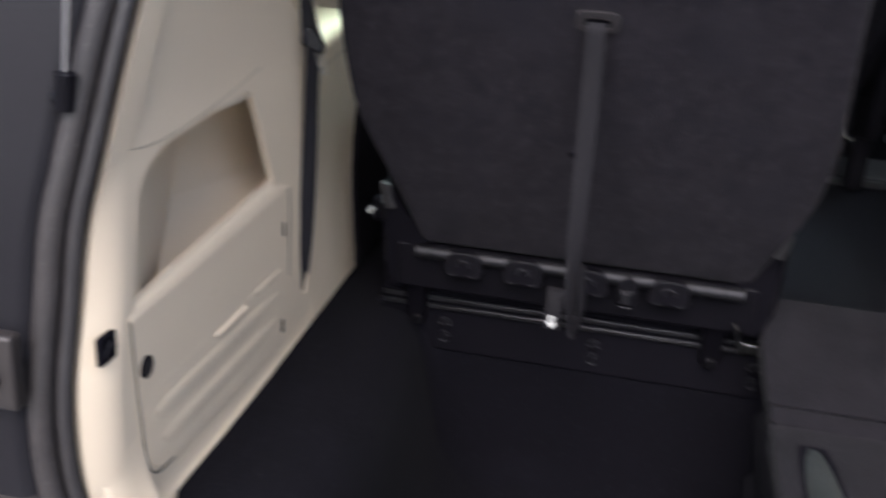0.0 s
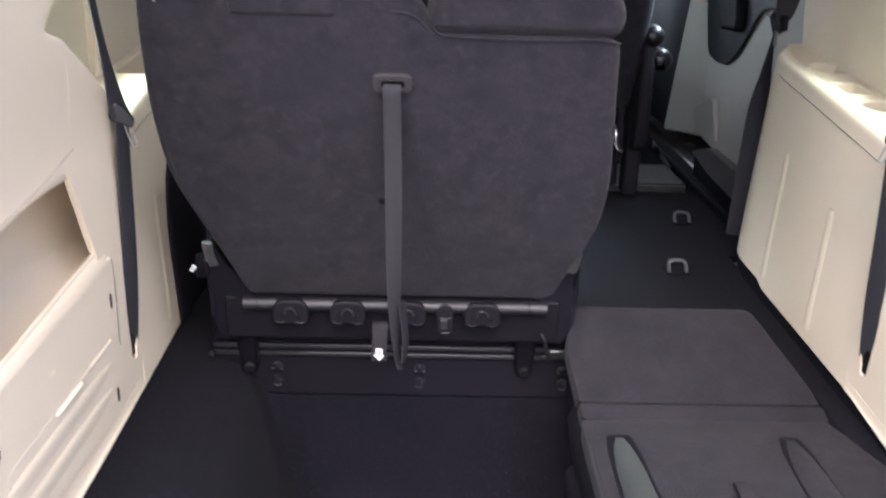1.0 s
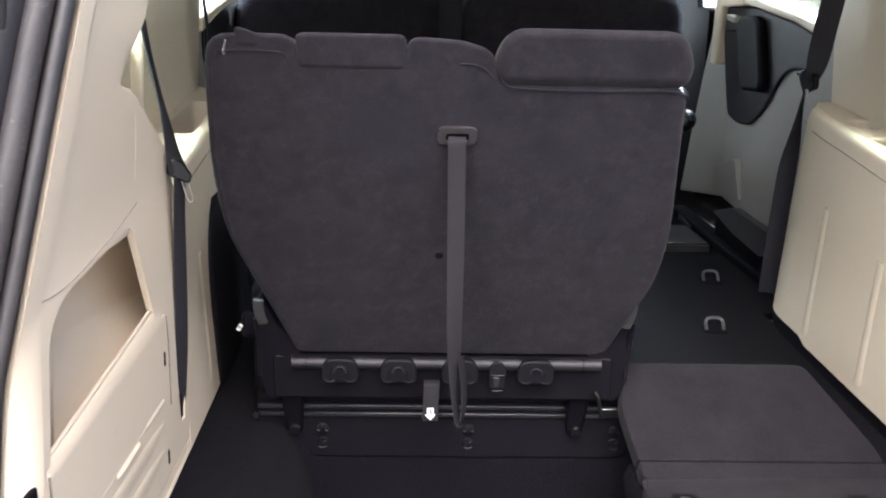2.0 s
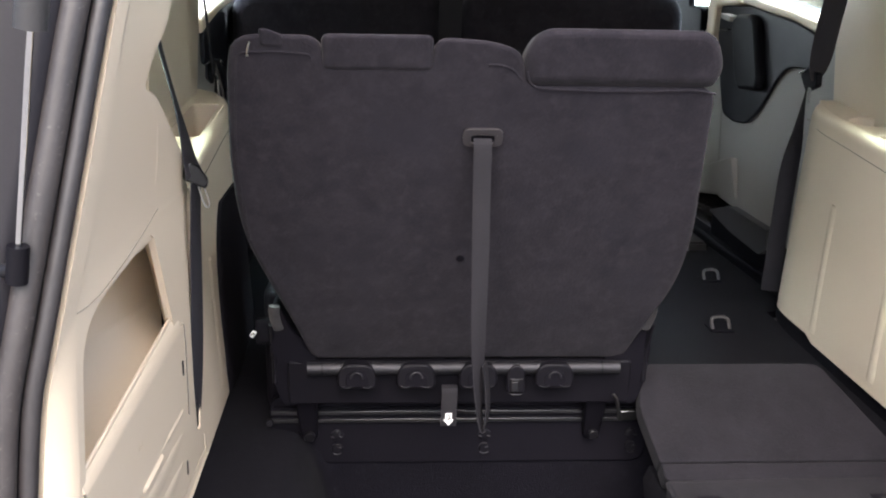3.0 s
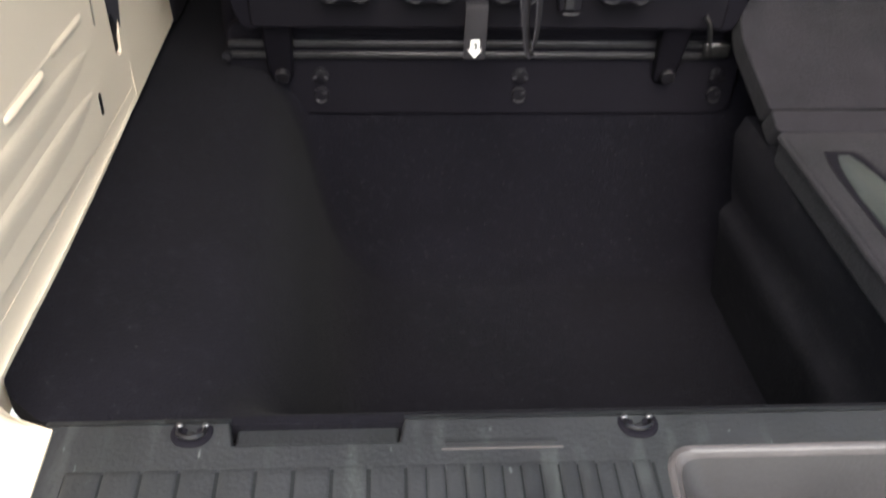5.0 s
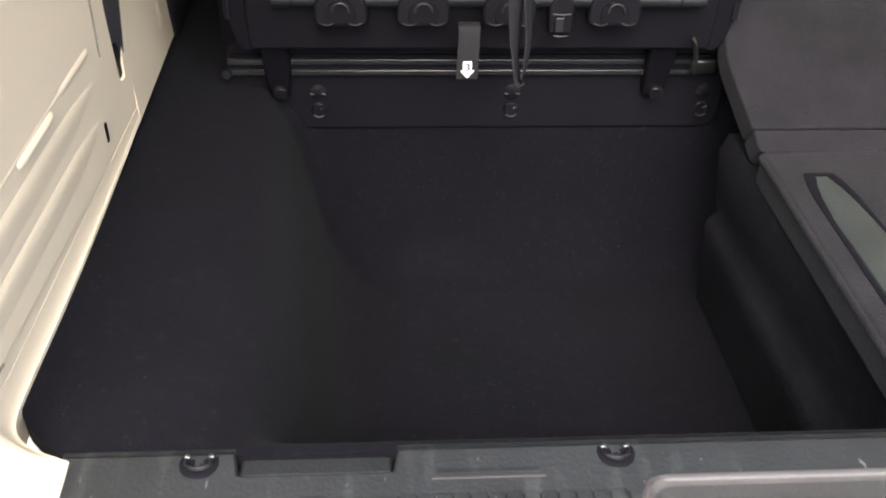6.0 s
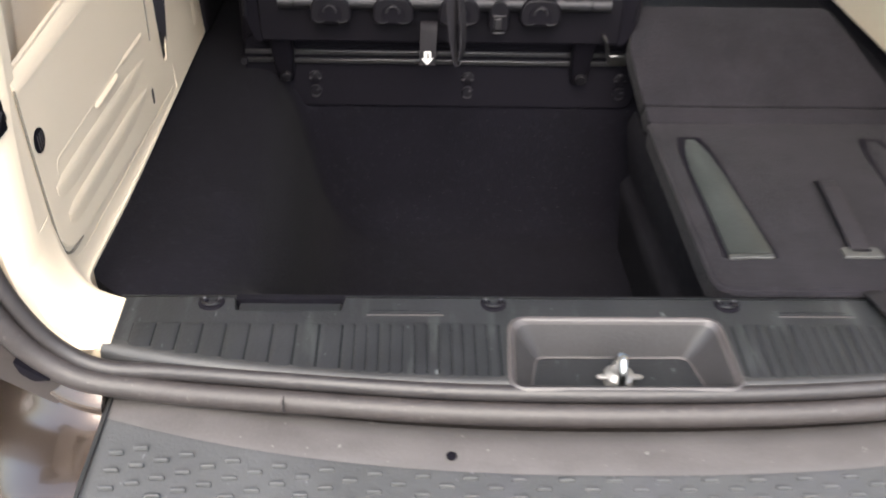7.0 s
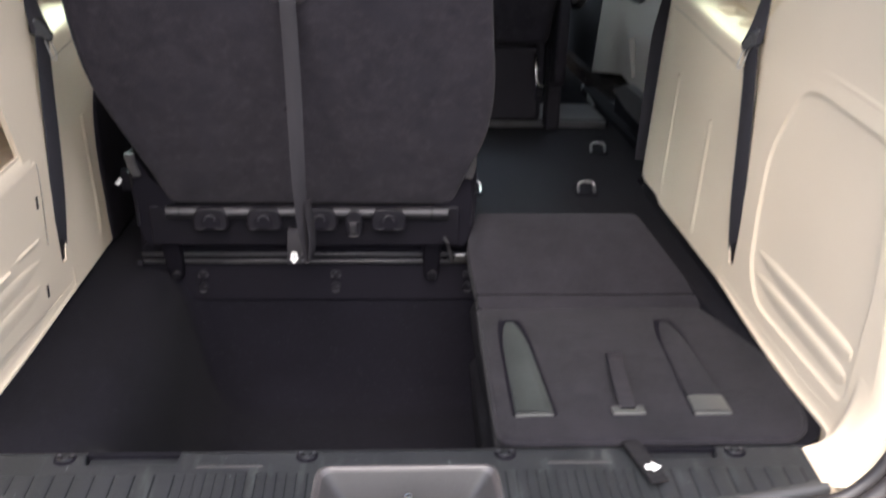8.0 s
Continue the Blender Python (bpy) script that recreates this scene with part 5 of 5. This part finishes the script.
part("lid", plate(rect(0.13, 2.10, 0.755, 2.375, 0.015), lambda x, y: (x, y, FLOOR + 0.018), (0, 0, 0.006)), rim_grey, hatch, "dark grey ribbed hatch lid", bevel=0.002)


# ---- second-row seats ----
def second_row(x0, x1, label):
    xm = (x0 + x1) / 2
    seat = thing("second_row_seat", (xm, 2.1, FLOOR), label, "car seat", "second-row seats")
    up2, out2 = Vector((0, -0.30, 0.954)), Vector((0, -0.954, -0.30))
    place = lambda x, h, d=0.0: Vector((x, 1.95, 0.98)) + up2 * h + out2 * d
    w = (x1 - x0) / 2
    shape = rounded([(xm - w + 0.03, 0, 0.04), (xm + w - 0.03, 0, 0.04), (xm + w, 0.30, 0.1), (xm + w - 0.01, 0.56, 0.09), (xm - w + 0.01, 0.56, 0.09), (xm - w, 0.30, 0.1)], 0.05, 6)
    part("backrest", plate(shape, place, -out2 * 0.13), fabric, seat, bevel=0.035, seg=5)
    part("cushion", plate(rect(x0 + 0.02, 1.98, x1 - 0.02, 2.48, 0.06), lambda x, y: (x, y, 0.98), (0, 0, 0.15)), fabric, seat, bevel=0.04, seg=5)
    head = part("headrest", plate(rounded([(xm - 0.13, 0.64), (xm + 0.13, 0.64), (xm + 0.12, 0.82), (xm - 0.12, 0.82)], 0.05, 5), lambda x, h: place(x, h, -0.02), -out2 * 0.10), fabric, seat, bevel=0.035, seg=5)
    for d in (-0.088, 0.113):
        part("post", pipe([place(xm + d, 0.54, -0.06), place(xm + d, 0.68, -0.06)], 0.006, 10, curve=False), steel, head)
        part("post_guide", disc(place(xm + d, 0.556, -0.06), up2, 0.015, 0.014, 14), steel, head, "bright metal post collar")
    for s in (-1, 1):
        x = xm + s * (w + 0.005)
        b = part("recliner", plate(rounded([(1.90, 0.86), (2.06, 0.84), (2.05, 1.02), (1.96, 1.24), (1.90, 1.26), (1.88, 1.10)], 0.04, 4), lambda y, z: (x - 0.02, y, z), (0.04, 0, 0)), cover_black, seat, bevel=0.012)
        part("recliner_cap", dome((x + s * 0.040, 1.895, 1.150), 0.036), gloss_black, b, "glossy black recliner cap")
        part("recliner_knob", dome((x + s * 0.008, 1.885, 1.222), 0.034), gloss_black, b, "glossy black recliner cap")
        part("leg", box(x - 0.025, x + 0.025, 1.98, 2.06, 0.69, 0.98), cover_black, seat, bevel=0.01)
        part("recliner_bolt", dome((x - s * 0.058, 1.93, 1.072), 0.026), gloss_black, b, "glossy black pivot cap")
        part("recliner_foot", plate(rounded([(1.95, 0.80), (2.10, 0.80), (2.06, 1.14), (1.96, 1.16)], 0.03, 4), lambda y, z: (x - s * 0.058 - 0.012, y, z), (0.024, 0, 0)), cover_black, seat, "black pivot arm", bevel=0.006)
        part("lever", pipe([(x - s * 0.078, 1.95, 0.96), (x - s * 0.080, 1.915, 0.93), (x - s * 0.078, 1.90, 0.88), (x - s * 0.066, 1.895, 0.862), (x - s * 0.052, 1.90, 0.862)], 0.006, 8), steel, seat, "bright release lever")
    part("base", box(x0 + 0.04, x1 - 0.04, 1.98, 2.45, 0.72, 0.99), cover_black, seat, bevel=0.02)
    return seat


second_row(-0.80, -0.155, "dark charcoal fabric second-row seat with headrest")
second_row(-0.145, 0.535, "dark charcoal fabric second-row seat with headrest")


# ---- front seat ----
def front_seat(x0, x1, label):
    seat = thing("front_seat", ((x0 + x1) / 2, 3.1, FLOOR), label, "car seat", "front seats")
    xm, w = (x0 + x1) / 2, (x1 - x0) / 2
    place = lambda x, h: Vector((x, 2.98 - 0.28 * h, 1.0 + 0.96 * h))
    shape = rounded([(xm - w + 0.03, 0, 0.04), (xm + w - 0.03, 0, 0.04), (xm + w, 0.32, 0.1), (xm + w - 0.04, 0.60, 0.09), (xm - w + 0.04, 0.60, 0.09), (xm - w, 0.32, 0.1)], 0.05, 6)
    part("backrest", plate(shape, place, (0, 0.12, 0.03)), fabric, seat, bevel=0.035, seg=5)
    part("cushion", plate(rect(x0 + 0.02, 2.98, x1 - 0.02, 3.5, 0.06), lambda x, y: (x, y, 0.98), (0, 0, 0.14)), fabric, seat, bevel=0.04, seg=5)
    head = part("headrest", plate(rounded([(xm - 0.13, 0.66), (xm + 0.13, 0.66), (xm + 0.11, 0.80), (xm - 0.11, 0.80)], 0.05, 5), lambda x, h: place(x, h) + Vector((0, 0.02, 0)), (0, 0.10, 0.03)), fabric, seat, bevel=0.03, seg=5)
    for d in (-0.07, 0.07):
        part("post", pipe([place(xm + d, 0.58) + Vector((0, 0.06, 0)), place(xm + d, 0.70) + Vector((0, 0.06, 0))], 0.006, 10, curve=False), steel, head)
    part("base", box(x0 + 0.04, x1 - 0.04, 2.98, 3.45, FLOOR, 0.99), dull_black, seat, bevel=0.02)


front_seat(0.24, 0.78, "dark fabric front passenger seat")
front_seat(-0.78, -0.24, "dark fabric front driver seat")


# ---- seat belts ----
def rear_belt(s):
    x = lambda v: s * v
    k = 0.0 if s < 0 else BELT_SHIFT
    turn = lambda f: (x(-0.30 + 0.20 * f), 0.95, 0)
    belt = thing("seat_belt", (x(0.668), 0.552 + k, 0.74), "dark seat belt hanging in the side trim slot", "seat belt", "rear seat belts")
    part("lower_webbing", band([(x(0.672), 0.552 + k, 0.765), (x(0.666), 0.553 + k, 0.80), (x(0.657), 0.553 + k, 0.90), (x(0.652), 0.552 + k, 1.00), (x(0.647), 0.545 + k * 0.6, 1.10), (x(0.640), 0.535, 1.205)], 0.046, 0.003, turn), webbing, belt)
    part("upper_webbing", band([(x(0.640), 0.532, 1.212), (x(0.648), 0.533, 1.245), (x(0.662), 0.547, 1.305), (x(0.70), 0.616, 1.394), (x(0.745), 0.72, 1.50), (x(0.82), 0.90, 1.68)], 0.044, 0.003, lambda f: (x(-0.42 + 0.5 * min(1, 2.2 * f)), 0.93, -0.25 * min(1, 2.2 * f))), webbing, belt)
    place = lambda u, v: Vector((x(0.640), 0.535, 1.216)) + Vector((x(-0.85), 0.50, 0)) * u + Vector((0, 0, v))
    head = part("tongue", plate(rounded([(-0.020, 0.012), (-0.010, 0.020), (0.004, 0.013), (0.020, -0.010), (0.015, -0.026), (-0.002, -0.018), (-0.022, -0.008)], 0.006), place, (x(-0.005), -0.0085, 0)), gloss_black, belt, "black belt tongue", bevel=0.003)
    part("tongue_blade", pipe([place(0.004, -0.020), place(0.010, -0.044), place(0.016, -0.056), place(0.021, -0.054), place(0.019, -0.040), place(0.013, -0.022)], 0.0014, 8), dull_steel, head, "bright metal tongue loop")
    part("anchor", plate(rounded([(0.540, 0.768), (0.563, 0.768), (0.566, 0.815), (0.538, 0.815)], 0.006), lambda y, z: (x(0.670), y + k, z), (x(-0.008), 0, 0)), black_plastic, belt, bevel=0.003)
    part("slot_back", plate(rect(0.515, 0.725, 0.590, 1.21, 0.01), lambda y, z: (x(0.690), y, z), (x(0.012), 0, 0)), dull_black, belt)
    return belt


rear_belt(-1)
rear_belt(1)


def door_belt(s, out=0.0, turned=0.0):
    """out: metres nearer to the door; turned: 1 with the upper strap edge-on to the tailgate."""
    x = lambda v: s * (v + out)
    belt = thing("seat_belt", (x(0.735), 1.46, 0.74), "dark seat belt beside the sliding door pillar", "seat belt", "second-row seat belts")
    twist = lambda f: (s * (0.95 - 0.62 * max(0.0, f - 0.45) / 0.55), -0.30 + 1.25 * max(0.0, f - 0.45) / 0.55, 0)
    part("lower_webbing", band([(x(0.734), 1.49, 0.72), (x(0.737), 1.482, 0.90), (x(0.739), 1.468, 1.06), (x(0.740), 1.445, 1.17), (x(0.740), 1.420, 1.30)], 0.048, 0.003, twist), webbing, belt)
    part("upper_webbing", band([(x(0.740), 1.375, 1.315), (x(0.742), 1.366, 1.37), (x(0.746), 1.353, 1.45), (x(0.750), 1.337, 1.53), (x(0.756), 1.32, 1.70)], 0.056, 0.003, lambda f: (s * ((0.45 + 0.4 * min(1, 3 * f)) * (1 - turned) + 0.12 * turned), (0.45 - 0.6 * min(1, 3 * f)) * (1 - turned) + 0.98 * turned, 0.0)), webbing, belt)
    part("tongue", plate(rounded([(1.345, 1.300), (1.405, 1.282), (1.445, 1.322), (1.435, 1.340), (1.35, 1.335)], 0.01), lambda y, z: (x(0.745), y, z), (x(-0.016), 0, 0)), black_plastic, belt, bevel=0.004)
    part("tongue_bar", pipe([(x(0.724), 1.39, 1.343), (x(0.724), 1.415, 1.332), (x(0.728), 1.450, 1.328)], 0.0035, 8), steel, belt)
    part("tongue_blade", box(min(x(0.728), x(0.731)), max(x(0.728), x(0.731)), 1.372, 1.388, 1.258, 1.295), dull_steel, belt)


door_belt(-1, 0.026, 1.0)
door_belt(1)
# belt hanging between the second-row seats
middle_belt = thing("seat_belt", (-0.17, 1.70, 1.3), "grey webbing belt hanging between the second-row seats", "seat belt")
part("webbing", band([(-0.175, 1.80, 0.95), (-0.172, 1.76, 1.20), (-0.168, 1.72, 1.45), (-0.165, 1.69, 1.80)], 0.065, 0.003), strap_web, middle_belt)

sill_ribs()
pad_dashes()
